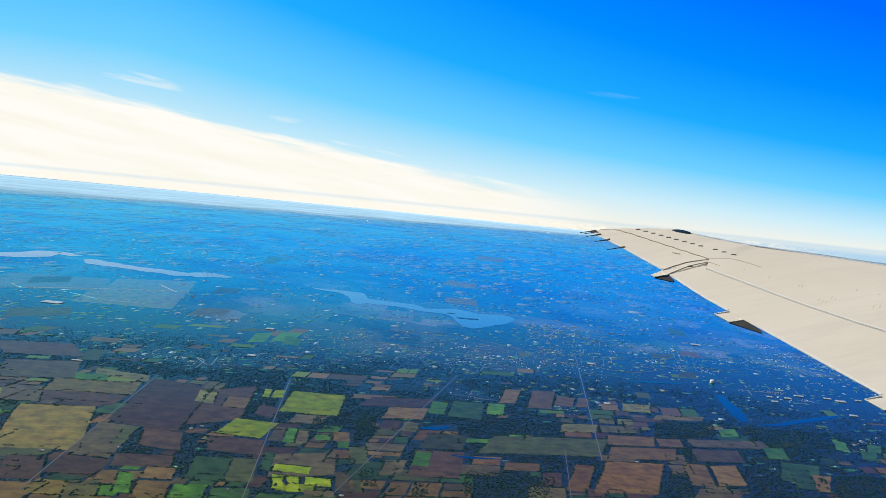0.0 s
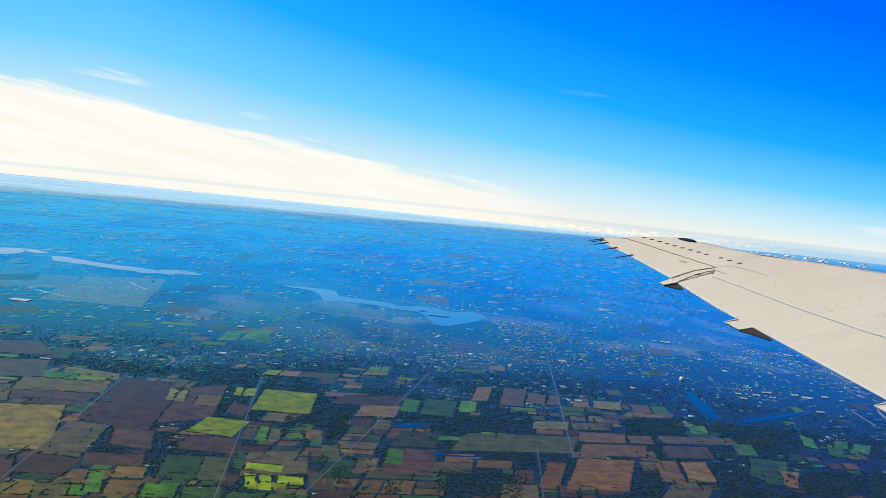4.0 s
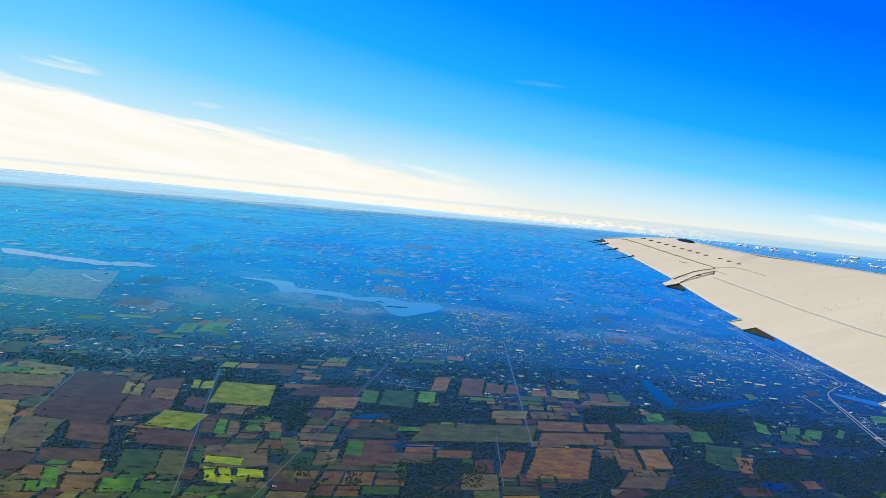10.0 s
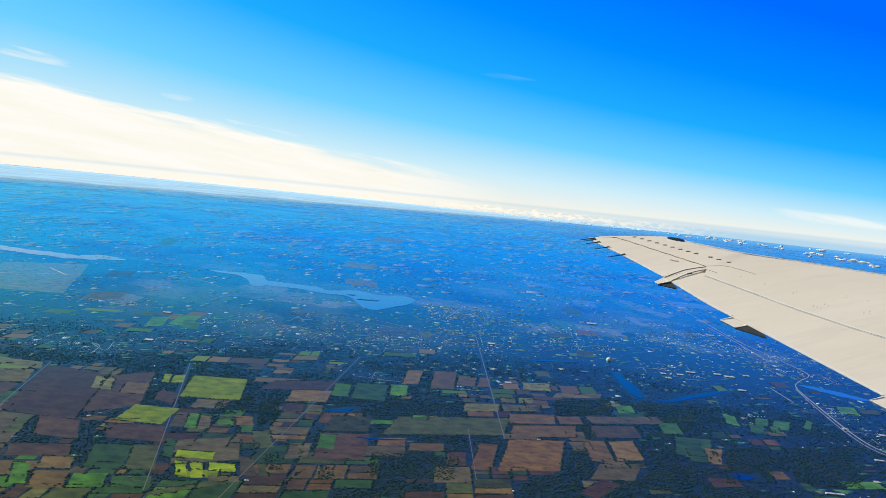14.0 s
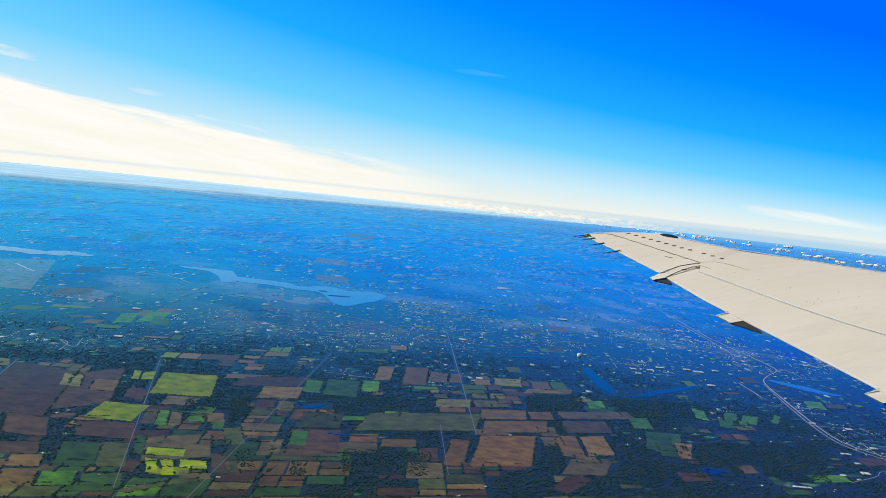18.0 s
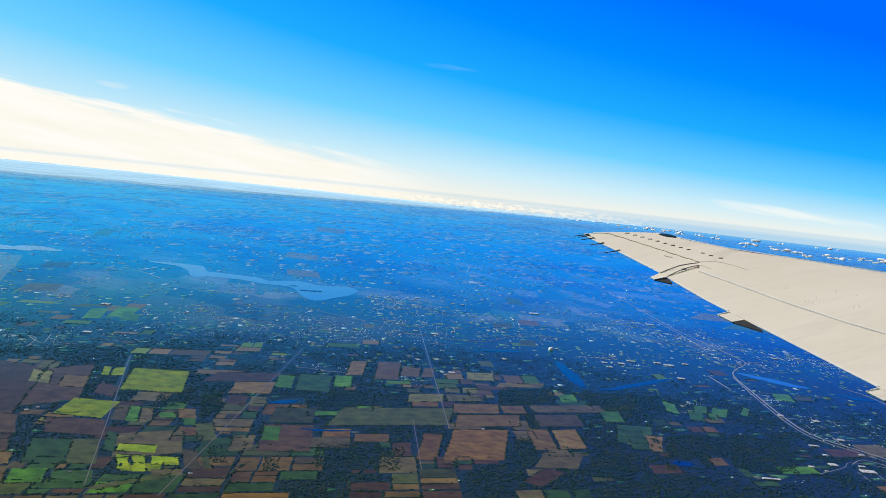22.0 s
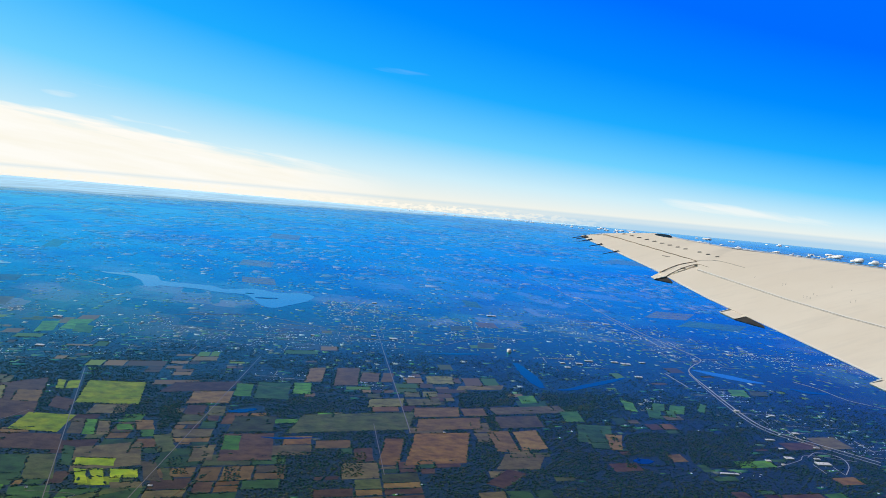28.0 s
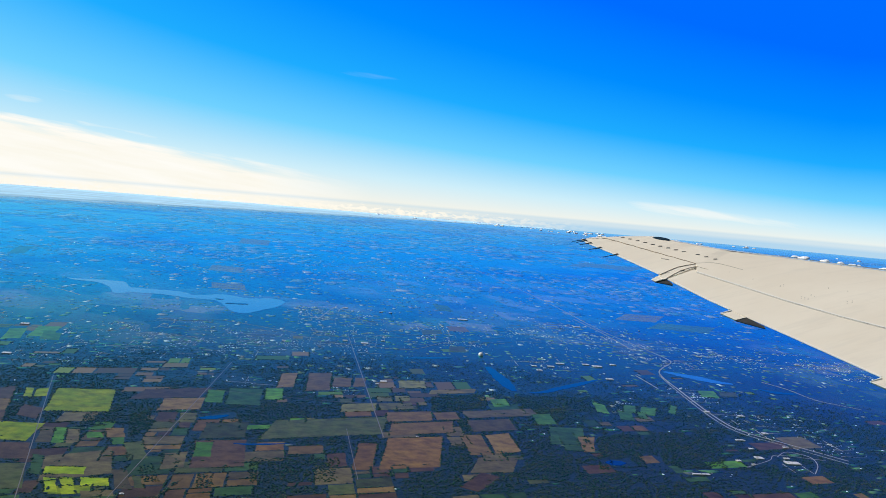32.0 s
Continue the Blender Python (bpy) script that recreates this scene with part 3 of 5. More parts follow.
def wood(x, y, wide, deep, turn, lean):
    """Keeps a block of land for a grove; its crowns are planted later."""
    a = np.array([cos(radians(turn)), sin(radians(turn))]) * wide / 2
    b = np.array([-sin(radians(lean)), cos(radians(lean))]) * deep / 2
    lo, hi = np.array([x, y]) - abs(a) - abs(b), np.array([x, y]) + abs(a) + abs(b)
    jj, ii, xs, ys = plan_cells(lo[0], lo[1], hi[0], hi[1])
    inv = np.linalg.inv(np.array([a, b]).T)
    u = inv[0, 0] * (xs - x) + inv[0, 1] * (ys - y)
    v = inv[1, 0] * (xs - x) + inv[1, 1] * (ys - y)
    hit = (abs(u) < 1) & (abs(v) < 1) & (PLAN[jj, ii] == 0)
    PLAN[jj[hit], ii[hit]] = 5
    WOODS.append((x, y, a, b))


wood(-47.3, 186.9, 5.0, 6.7, 18, 14)
wood(-53.0, 187.1, 4.7, 6.8, 30, 15)
wood(-52.8, 161.0, 2.6, 7.2, 14, 18)
wood(-55.3, 168.3, 3.2, 4.8, 49, 18)
wood(-28.4, 179.1, 6.8, 8.6, 3, 4)
wood(-29.7, 147.2, 4.7, 6.9, 19, 6)
wood(-17.8, 177.1, 8.7, 11.2, 45, -14)
wood(-38.0, 148.0, 1.3, 2.2, 28, 15)
wood(-1.6, 176.8, 9.4, 17.2, 13, -10)
wood(2.8, 171.6, 6.4, 16.2, 55, -2)
wood(21.8, 176.1, 8.2, 6.7, 11, -10)
wood(26.3, 183.7, 10.1, 9.0, 10, -24)
wood(59.7, 172.4, 4.7, 10.9, 38, -14)
wood(49.5, 163.5, 3.5, 5.2, 12, -15)
wood(24.0, 143.9, 13.7, 13.4, 4, -10)
wood(11.0, 139.0, 2.8, 7.0, 26, -2)
wood(51.8, 152.3, 4.3, 16.4, 9, -20)
wood(79.5, 181.3, 10.2, 14.2, 28, -19)
wood(64.6, 145.9, 9.0, 18.0, -7, -26)
wood(-2.3, 145.4, 2.5, 5.8, 24, 7)
wood(3.5, 142.4, 2.5, 8.7, 4, 6)
wood(64.4, 191.6, 14.3, 16.2, 16, -17)
wood(17.4, 161.6, 5.3, 3.5, 9, -14)
wood(39.0, 159.9, 4.0, 4.1, -5, -17)
wood(82.2, 155.4, 9.6, 25.3, 6, -24)
wood(96.8, 156.7, 12.0, 27.6, -7, -28)
wood(85.3, 191.6, 17.5, 18.1, 7, -17)


# ---------------------------------------------------------------- water
def water(name, points, widths, label, ragged=0.12, seed=1):
    ob = ribbon(name, points, widths, 0.034, WATER if name == "lake" else DARK_WATER, 6, ragged, seed)
    tagged(ob, label, name, kind="structure")
    for p, q, wa in zip(points, points[1:], widths):
        take_line([p, q], wa, 3)


def reservoir(shores, label):
    """A lake between a near and a far shore, given by facing places on them along its length."""
    rows = smooth_line(shores, 6)
    verts, faces = [], []
    for k, (sx, sy, nx, ny) in enumerate(rows):
        edge = min(1.0, (ny - sy) / 8)
        sy += edge * 1.1 * noise.noise((sx * 0.6, 1.0, 0)) + edge * 0.6 * noise.noise((sx * 1.7, 4.0, 0))
        ny += edge * 1.1 * noise.noise((nx * 0.6, 9.0, 0)) + edge * 0.6 * noise.noise((nx * 1.7, 7.0, 0))
        verts += [(sx, sy, drop(sx, sy) + 0.034), (nx, ny, drop(nx, ny) + 0.034), (sx, sy, drop(sx, sy) - 0.01), (nx, ny, drop(nx, ny) - 0.01)]
        jj, ii, _, _ = plan_cells(min(sx, nx) - 0.5, sy, max(sx, nx) + 0.5, ny)
        PLAN[jj, ii] = 3
    for k in range(len(rows) - 1):
        a, b = 4 * k, 4 * k + 4
        faces += [(a, b, b + 1, a + 1), (a + 2, b + 2, b, a), (a + 1, b + 1, b + 3, a + 3)]
    e = 4 * (len(rows) - 1)
    faces += [(0, 1, 3, 2), (e, e + 2, e + 3, e + 1)]
    tagged(mesh_ob("lake", verts, faces, WATER), label, "lake", kind="structure")


def island(x, y, wide, deep):
    """A low wooded island."""
    bm = bmesh.new()
    bmesh.ops.create_icosphere(bm, subdivisions=3, radius=1.0)
    for v in bm.verts:
        swell = 1 + 0.35 * noise.noise(v.co * 2 + Vector((x, 0, 0))) + 0.2 * noise.noise(v.co * 6)
        v.co = Vector((v.co.x * wide / 2 * swell, v.co.y * deep / 2 * swell, max(v.co.z, -0.3) * 0.12 * swell + 0.05))
    data = bpy.data.meshes.new("wooded_island")
    bm.to_mesh(data)
    bm.free()
    data.materials.append(CANOPY)
    ob = new("wooded_island", data)
    ob.location = (x, y, drop(x, y))
    tagged(ob, "low dark wooded island in the lake", "island", "lake islands")


reservoir([(-20.8, 389.2, -20.9, 390.4), (-17.5, 384.3, -17.7, 389.3), (-10.2, 380.2, -10.4, 389.2), (-7.6, 373.5, -7.9, 389.2), (-5.7, 365.7, -6.0, 387.7), (-4.4, 351.0, -4.7, 387.7), (-2.5, 349.9, -2.6, 387.4), (-0.6, 351.6, -0.5, 385.1), (0.7, 354.4, 0.9, 370.7), (3.8, 353.6, 4.1, 368.6), (12.5, 352.2, 13.0, 365.4), (18.4, 346.6, 19.3, 362.1), (20.8, 345.1, 21.5, 355.2), (25.1, 344.8, 26.0, 357.5), (28.7, 341.8, 30.4, 361.3), (29.9, 330.9, 32.8, 361.3), (30.8, 319.1, 34.9, 360.2), (32.6, 314.3, 37.2, 356.8), (35.0, 313.1, 39.7, 353.6), (42.0, 324.4, 46.2, 355.5), (45.1, 328.9, 49.0, 356.5), (48.0, 334.8, 50.9, 354.6), (51.4, 344.1, 52.1, 349.1)], "long blue reservoir winding through dark woods")
island(34.7, 336.7, 7.9, 3.2)
island(29.7, 347.1, 2.7, 2.2)
water("river", [(85.4, 233.6), (84.5, 226.6), (83.2, 217.4), (82.0, 210.0), (81.3, 204.2)], [1.6, 2.6, 3.4, 2.7, 1.3], "dark blue bend of a river among woods", 0.15, 4)
water("river", [(84.4, 202.9), (88.0, 204.0), (94.3, 209.0), (101.6, 214.6), (108.6, 220.3)], [0.9, 1.7, 2.3, 2.0, 1.0], "dark blue river reach among trees", 0.15, 5)
water("river", [(66.1, 241.8), (72.5, 243.4), (79.6, 244.6)], [1.1, 2.3, 1.2], "dark river reach behind the fields", 0.15, 6)
water("lake", [(135.4, 235.3), (138.1, 231.1), (140.9, 226.2), (143.3, 222.2), (146.6, 220.5)], [1.7, 4.5, 5.5, 4.4, 1.6], "dark blue marsh lake beside the highway", 0.15, 7)
water("pond", [(150.2, 214.6), (152.8, 210.7), (158.8, 209.8)], [1.1, 3.8, 1.1], "long dark pond below the road", 0.15, 8)
water("pond", [(12.5, 174.8), (14.8, 175.3), (17.5, 177.3)], [1.1, 2.5, 0.9], "blue field pond beside a country road", 0.15, 9)
water("pond", [(76.1, 148.6), (77.0, 147.8), (79.1, 148.4)], [1.3, 3.6, 1.3], "dark round pond in the woods", 0.15, 10)
water("pond", [(16.6, 158.1), (19.6, 157.6), (25.4, 158.3)], [0.4, 1.1, 0.4], "shallow pond at a ploughed field", 0.15, 11)
water("lake", [(-148.1, 401.6), (-137.5, 414.5), (-132.3, 436.1), (-120.6, 428.3)], [15.0, 17.3, 10.3, 6.6], "narrow blue lake beyond the airfield", 0.15, 12)
water("lake", [(-112.6, 420.6), (-104.1, 408.4), (-93.9, 403.6), (-84.3, 399.6), (-76.0, 397.3), (-68.8, 389.3)], [4.8, 16.4, 10.2, 14.2, 14.1, 9.2], "long blue lake beyond the airfield", 0.15, 13)
water("lake", [(-66.5, 390.0), (-62.7, 401.8), (-57.9, 399.4), (-52.8, 401.4)], [5.6, 15.8, 9.8, 2.9], "small blue lake beside the airfield", 0.15, 14)


# ---------------------------------------------------------------- roads
def road(points, width, label, material, name):
    ob = ribbon(name, points, width, 0.038, material, 6)
    tagged(ob, label, name, kind="structure")
    take_line(points, width + 0.3, 2)


road([(-38.8, 125.0), (-38.3, 200.2)], 0.14, "pale gravel road between ploughed fields", GRAVEL, "road")
road([(-12.2, 126.8), (-13.1, 208.3)], 0.12, "straight pale country road past green fields", GRAVEL, "road")
road([(-3.4, 123.6), (23.0, 229.1)], 0.11, "narrow pale country road", GRAVEL, "road")
road([(32.2, 138.6), (36.7, 168.5)], 0.08, "narrow pale farm road", GRAVEL, "road")
road([(41.9, 163.1), (59.5, 277.4)], 0.16, "straight pale road to the town", GRAVEL, "road")
road([(-14.5, 130.5), (-8.7, 129.1), (-11.4, 125.3), (-11.9, 122.8)], 0.08, "pale country road along the fields", GRAVEL, "road")
road([(-38.7, 161.4), (-32.4, 160.6), (-25.5, 159.7), (-22.3, 165.7), (-19.0, 172.5)], 0.09, "pale farm lane past a row of houses", GRAVEL, "road")
road([(9.2, 200.9), (24.4, 195.1), (38.2, 190.1), (52.5, 188.3)], 0.09, "pale village road past the subdivision", GRAVEL, "road")
road([(-32.9, 211.3), (-32.6, 219.8), (-34.7, 222.9), (-30.8, 215.4), (-30.6, 225.5)], 0.15, "pale road through a new subdivision", ROAD, "road")
road([(47.3, 264.5), (60.1, 259.4), (71.5, 255.7), (90.0, 273.8), (104.9, 272.6)], 0.15, "pale main street through the town", ROAD, "road")
road([(4.3, 287.2), (20.8, 293.9), (27.5, 295.3), (44.9, 277.5)], 0.14, "pale street on the edge of the town", ROAD, "road")
road([(203.1, 658.0), (192.8, 557.7), (170.8, 403.9), (155.1, 317.7), (150.9, 281.8), (148.5, 258.6), (145.7, 249.9), (138.3, 241.1), (131.8, 230.9), (125.1, 208.8), (118.4, 184.5), (116.5, 171.5), (119.9, 161.4), (124.4, 149.5)], 0.30, "pale concrete highway curving through woods", ROAD, "highway")
road([(130.6, 229.2), (123.6, 206.8), (116.8, 182.4), (115.1, 169.6), (118.5, 159.7), (122.9, 147.6)], 0.16, "second carriageway of the concrete highway", ROAD, "highway")
road([(156.9, 339.9), (151.6, 306.2), (144.5, 270.0)], 0.30, "pale straight street beside the highway", ROAD, "road")
road([(123.4, 228.4), (120.6, 211.4)], 0.22, "short pale street by the river", ROAD, "road")
road([(157.7, 224.3), (159.1, 215.6), (158.2, 202.9), (163.3, 193.4)], 0.23, "pale road beyond the ponds", ROAD, "road")
road([(-27.1, 360.1), (-22.0, 355.1), (-17.3, 346.7), (-13.9, 339.4)], 0.35, "pale highway curving past the lake", ROAD, "road")
road([(111.3, 152.1), (115.5, 155.3), (118.1, 152.4), (116.0, 147.1), (111.3, 141.5)], 0.15, "pale service road round a works yard", ROAD, "road")
road([(100.8, 145.5), (105.7, 148.3), (108.6, 150.2), (112.2, 153.2), (119.7, 149.7)], 0.12, "pale access road among sheds", ROAD, "road")
road([(57.7, 311.4), (64.2, 330.5), (69.7, 344.9)], 0.30, "pale road climbing out of the town", ROAD, "road")
road([(-112.0, 306.5), (-86.8, 325.2), (-61.0, 340.0)], 0.49, "long pale airfield runway", RUNWAY, "runway")
road([(-109.3, 322.0), (-102.7, 313.2), (-90.4, 312.7), (-75.3, 302.1), (-62.4, 303.4)], 0.29, "pale airfield taxiway", RUNWAY, "runway")
road([(-70.4, 353.8), (-66.0, 344.9), (-61.5, 336.6)], 0.59, "short pale airfield apron", RUNWAY, "runway")


# ---------------------------------------------------------------- random fields of the plan
@functools.lru_cache(None)
def noise_table(seed):
    return np.random.RandomState(seed).rand(256, 256)


def value_noise(x, y, cell, seed):
    """Smooth random values for whole arrays of places."""
    table = noise_table(seed)
    u, v = x / cell, y / cell
    i, j = np.floor(u).astype(int), np.floor(v).astype(int)
    f, g = u - i, v - j
    f, g = f * f * (3 - 2 * f), g * g * (3 - 2 * g)
    t = lambda a, b: table[a % 256, b % 256]
    return (t(i, j) * (1 - f) + t(i + 1, j) * f) * (1 - g) + (t(i, j + 1) * (1 - f) + t(i + 1, j + 1) * f) * g


def marked(x, y):
    i = ((x - PLAN_X) / CELL).astype(int)
    j = ((y - PLAN_Y) / CELL).astype(int)
    ok = (i >= 0) & (j >= 0) & (i < PLAN.shape[1]) & (j < PLAN.shape[0])
    out = np.zeros(x.shape, np.uint8)
    out[ok] = PLAN[j[ok], i[ok]]
    return out


def scatter(count, near, far, seed, lo=-24.0, hi=46.0):
    """Random places in the sector of land that comes into view."""
    rng = np.random.RandomState(seed)
    r = np.sqrt(rng.uniform(near * near, far * far, count))
    b = np.radians(rng.uniform(lo, hi, count))
    return r * np.sin(b), r * np.cos(b), rng


TOWNS = [(-33, 220, 9, 10), (-40, 223, 8, 8), (-24, 230, 9, 11), (-7, 249, 15, 23), (13, 262, 20, 28), (33, 258, 13, 20), (63, 271, 17, 26), (24, 207, 7, 7), (64, 315, 21, 23), (90, 283, 12, 22), (124, 288, 16, 29), (103, 240, 9, 11), (152, 296, 17, 39), (126, 205, 5, 6), (147, 248, 11, 12)]
TOWNS += [(140, 305, 13, 30), (140, 262, 10, 17), (124, 171, 11, 9), (125, 205, 5, 11), (125, 185, 6, 11), (174, 259, 21, 14), (199, 256, 14, 27), (102, 197, 4, 5), (110, 146, 5, 6), (130, 160, 7, 9), (43, 202, 5, 8), (91, 142, 5, 3), (-41, 288, 11, 11), (-86, 271, 6, 6)]


def townness(x, y):
    out = np.zeros(x.shape)
    for cx, cy, rx, ry in TOWNS:
        out = np.maximum(out, 1.25 - np.hypot((x - cx) / rx, (y - cy) / ry))
    return np.clip(out, 0, 1) * (0.35 + 1.1 * value_noise(x, y, 9.0, 7))


def solids(x, y, z, size, tall, shape_pts, shape_tris, rng, turn=None, squash=None):
    """Many copies of one small shape in one pair of arrays."""
    n, m = len(x), len(shape_pts)
    a = rng.uniform(0, 2 * pi, n) if turn is None else turn
    jitter = 1 + rng.uniform(-0.22, 0.22, (n, m, 3)) if squash is None else np.ones((n, m, 3))
    p = shape_pts[None] * jitter * size[:, None, None]
    if squash is not None:
        p[:, :, 0] *= squash[:, None]
    c, s = np.cos(a)[:, None], np.sin(a)[:, None]
    out = np.empty((n, m, 3))
    out[:, :, 0] = p[:, :, 0] * c - p[:, :, 1] * s + x[:, None]
    out[:, :, 1] = p[:, :, 0] * s + p[:, :, 1] * c + y[:, None]
    out[:, :, 2] = p[:, :, 2] * tall[:, None] + z[:, None]
    tris = shape_tris[None] + (np.arange(n) * m)[:, None, None]
    return out.reshape(-1, 3), tris.reshape(-1, 3)


CROWN = np.array([(1, 0, 0.45), (0.35, 0.9, 0.4), (-0.8, 0.55, 0.5), (-0.8, -0.6, 0.42), (0.3, -0.95, 0.5), (0.1, 0.05, 1.15), (0, 0, -0.1)])
TENT = np.array([(1, 0.1, 0), (-0.1, 0.9, 0), (-1, 0, 0), (0.1, -0.9, 0), (0, 0, 1.0)])
TENT_TRIS = np.array([(0, 1, 4), (1, 2, 4), (2, 3, 4), (3, 0, 4)])
CROWN_TRIS = np.array([(0, 1, 5), (1, 2, 5), (2, 3, 5), (3, 4, 5), (4, 0, 5), (1, 0, 6), (2, 1, 6), (3, 2, 6), (4, 3, 6), (0, 4, 6)])


def woods(name, x, y, size, label, seed):
    rng = np.random.RandomState(seed)
    points, tris = solids(x, y, drop_np(x, y), size, rng.uniform(0.42, 0.75, len(x)), CROWN, CROWN_TRIS, rng)
    tagged(big_mesh(name, points, tris, CONIFER), label, "trees", kind="stuff")


def drop_np(x, y):
    return -(x * x + y * y) / (2 * EARTH)


def plant_woods():
    # closed woodland near, single crowns
    x, y, rng = scatter(230000, 114, 275, 11)
    cover = value_noise(x, y, 16.0, 3) * 0.6 + value_noise(x, y, 5.0, 4) * 0.4
    keep = (marked(x, y) == 0) & (rng.rand(len(x)) < np.clip((cover - 0.36) * 5.0, 0.35, 1)) & (rng.rand(len(x)) > townness(x, y) * 0.75)
    keep &= rng.rand(len(x)) > np.clip((np.hypot(x, y) - 205) / 55, 0, 1)
    x, y = x[keep], y[keep]
    woods("woodland", x, y, np.random.RandomState(5).uniform(0.10, 0.21, len(x)), "dense dark autumn woodland of small crowns", 21)
    # farther woods, crown beside crown
    for count, near, far, small, large, flat, seed in ((90000, 205, 270, 0.14, 0.32, 0.30, 14), (200000, 262, 470, 0.2, 0.5, 0.16, 12), (90000, 460, 900, 0.4, 1.1, 0.07, 13)):
        x, y, rng = scatter(count, near, far, seed)
        cover = value_noise(x, y, 30.0, 8) * 0.5 + value_noise(x, y, 9.0, 9) * 0.5
        keep = (marked(x, y) == 0) & (rng.rand(len(x)) < np.clip((cover - 0.36) * 4.0, 0.12, 1)) & (rng.rand(len(x)) > townness(x, y) * 0.35)
        x, y = x[keep], y[keep]
        rng = np.random.RandomState(seed + 10)
        points, tris = solids(x, y, drop_np(x, y) - 0.05, rng.uniform(small, large, len(x)), rng.uniform(0.25, 0.5, len(x)) * flat, TENT, TENT_TRIS, rng)
        tagged(big_mesh("distant_woodland", points, tris, CANOPY), "dark distant woods in clumps and belts", "trees", kind="stuff")
    # groves of their own outline between the fields
    for k, (cx, cy, a, b) in enumerate(WOODS):
        rng = np.random.RandomState(50 + k)
        n = int(np.hypot(*a) * np.hypot(*b) * 4 * 7)
        u, v = rng.uniform(-1, 1, n), rng.uniform(-1, 1, n)
        ragged = 0.80 + 0.4 * value_noise(u * 3 + k, v * 3, 1.0, 60 + k)
        keep = (abs(u) < ragged) & (abs(v) < ragged)
        u, v = u[keep], v[keep]
        x, y = cx + a[0] * u + b[0] * v, cy + a[1] * u + b[1] * v
        keep = marked(x, y) == 5
        x, y = x[keep], y[keep]
        if len(x):
            points, tris = solids(x, y, drop_np(x, y), rng.uniform(0.10, 0.21, len(x)), rng.uniform(0.42, 0.75, len(x)), CROWN, CROWN_TRIS, rng)
            tagged(big_mesh("grove", points, tris, CONIFER), "dense dark autumn grove between fields", "trees", "groves", kind="stuff")
    # hedgerows round the fields
    xs, ys = [], []
    rng = random.Random(9)
    for corners in FIELD_EDGES:
        for p, q in zip(corners, corners[1:] + corners[:1]):
            long = np.hypot(*(q - p))
            if p[1] > 245:
                continue
            if rng.random() < 0.4:
                continue
            for k in range(int(long * 8)):
                f = rng.random()
                if noise.noise((p[0] + f * long * 0.55, p[1] + f * long * 0.2, 3)) < 0.0:
                    continue
                v = p + (q - p) * f
                xs.append(v[0] + rng.gauss(0, 0.09))
                ys.append(v[1] + rng.gauss(0, 0.13))
    x, y = np.array(xs), np.array(ys)
    keep = (marked(x, y) != 2) & (marked(x, y) != 3)
    x, y = x[keep], y[keep]
    woods("hedgerow_trees", x, y, np.random.RandomState(7).uniform(0.09, 0.2, len(x)), "dark hedgerow trees round the fields", 23)


HOUSE_PTS = np.array([(-.5, -.4, 0), (.5, -.4, 0), (.5, .4, 0), (-.5, .4, 0), (-.5, -.4, .2), (.5, -.4, .2), (.5, .4, .2), (-.5, .4, .2), (-.5, 0, .33), (.5, 0, .33)])
HOUSE_TRIS = np.array([(0, 1, 5), (0, 5, 4), (2, 3, 7), (2, 7, 6), (1, 2, 6), (1, 6, 5), (5, 6, 9), (3, 0, 4), (3, 4, 7), (4, 8, 7), (4, 5, 9), (4, 9, 8), (6, 7, 8), (6, 8, 9)])


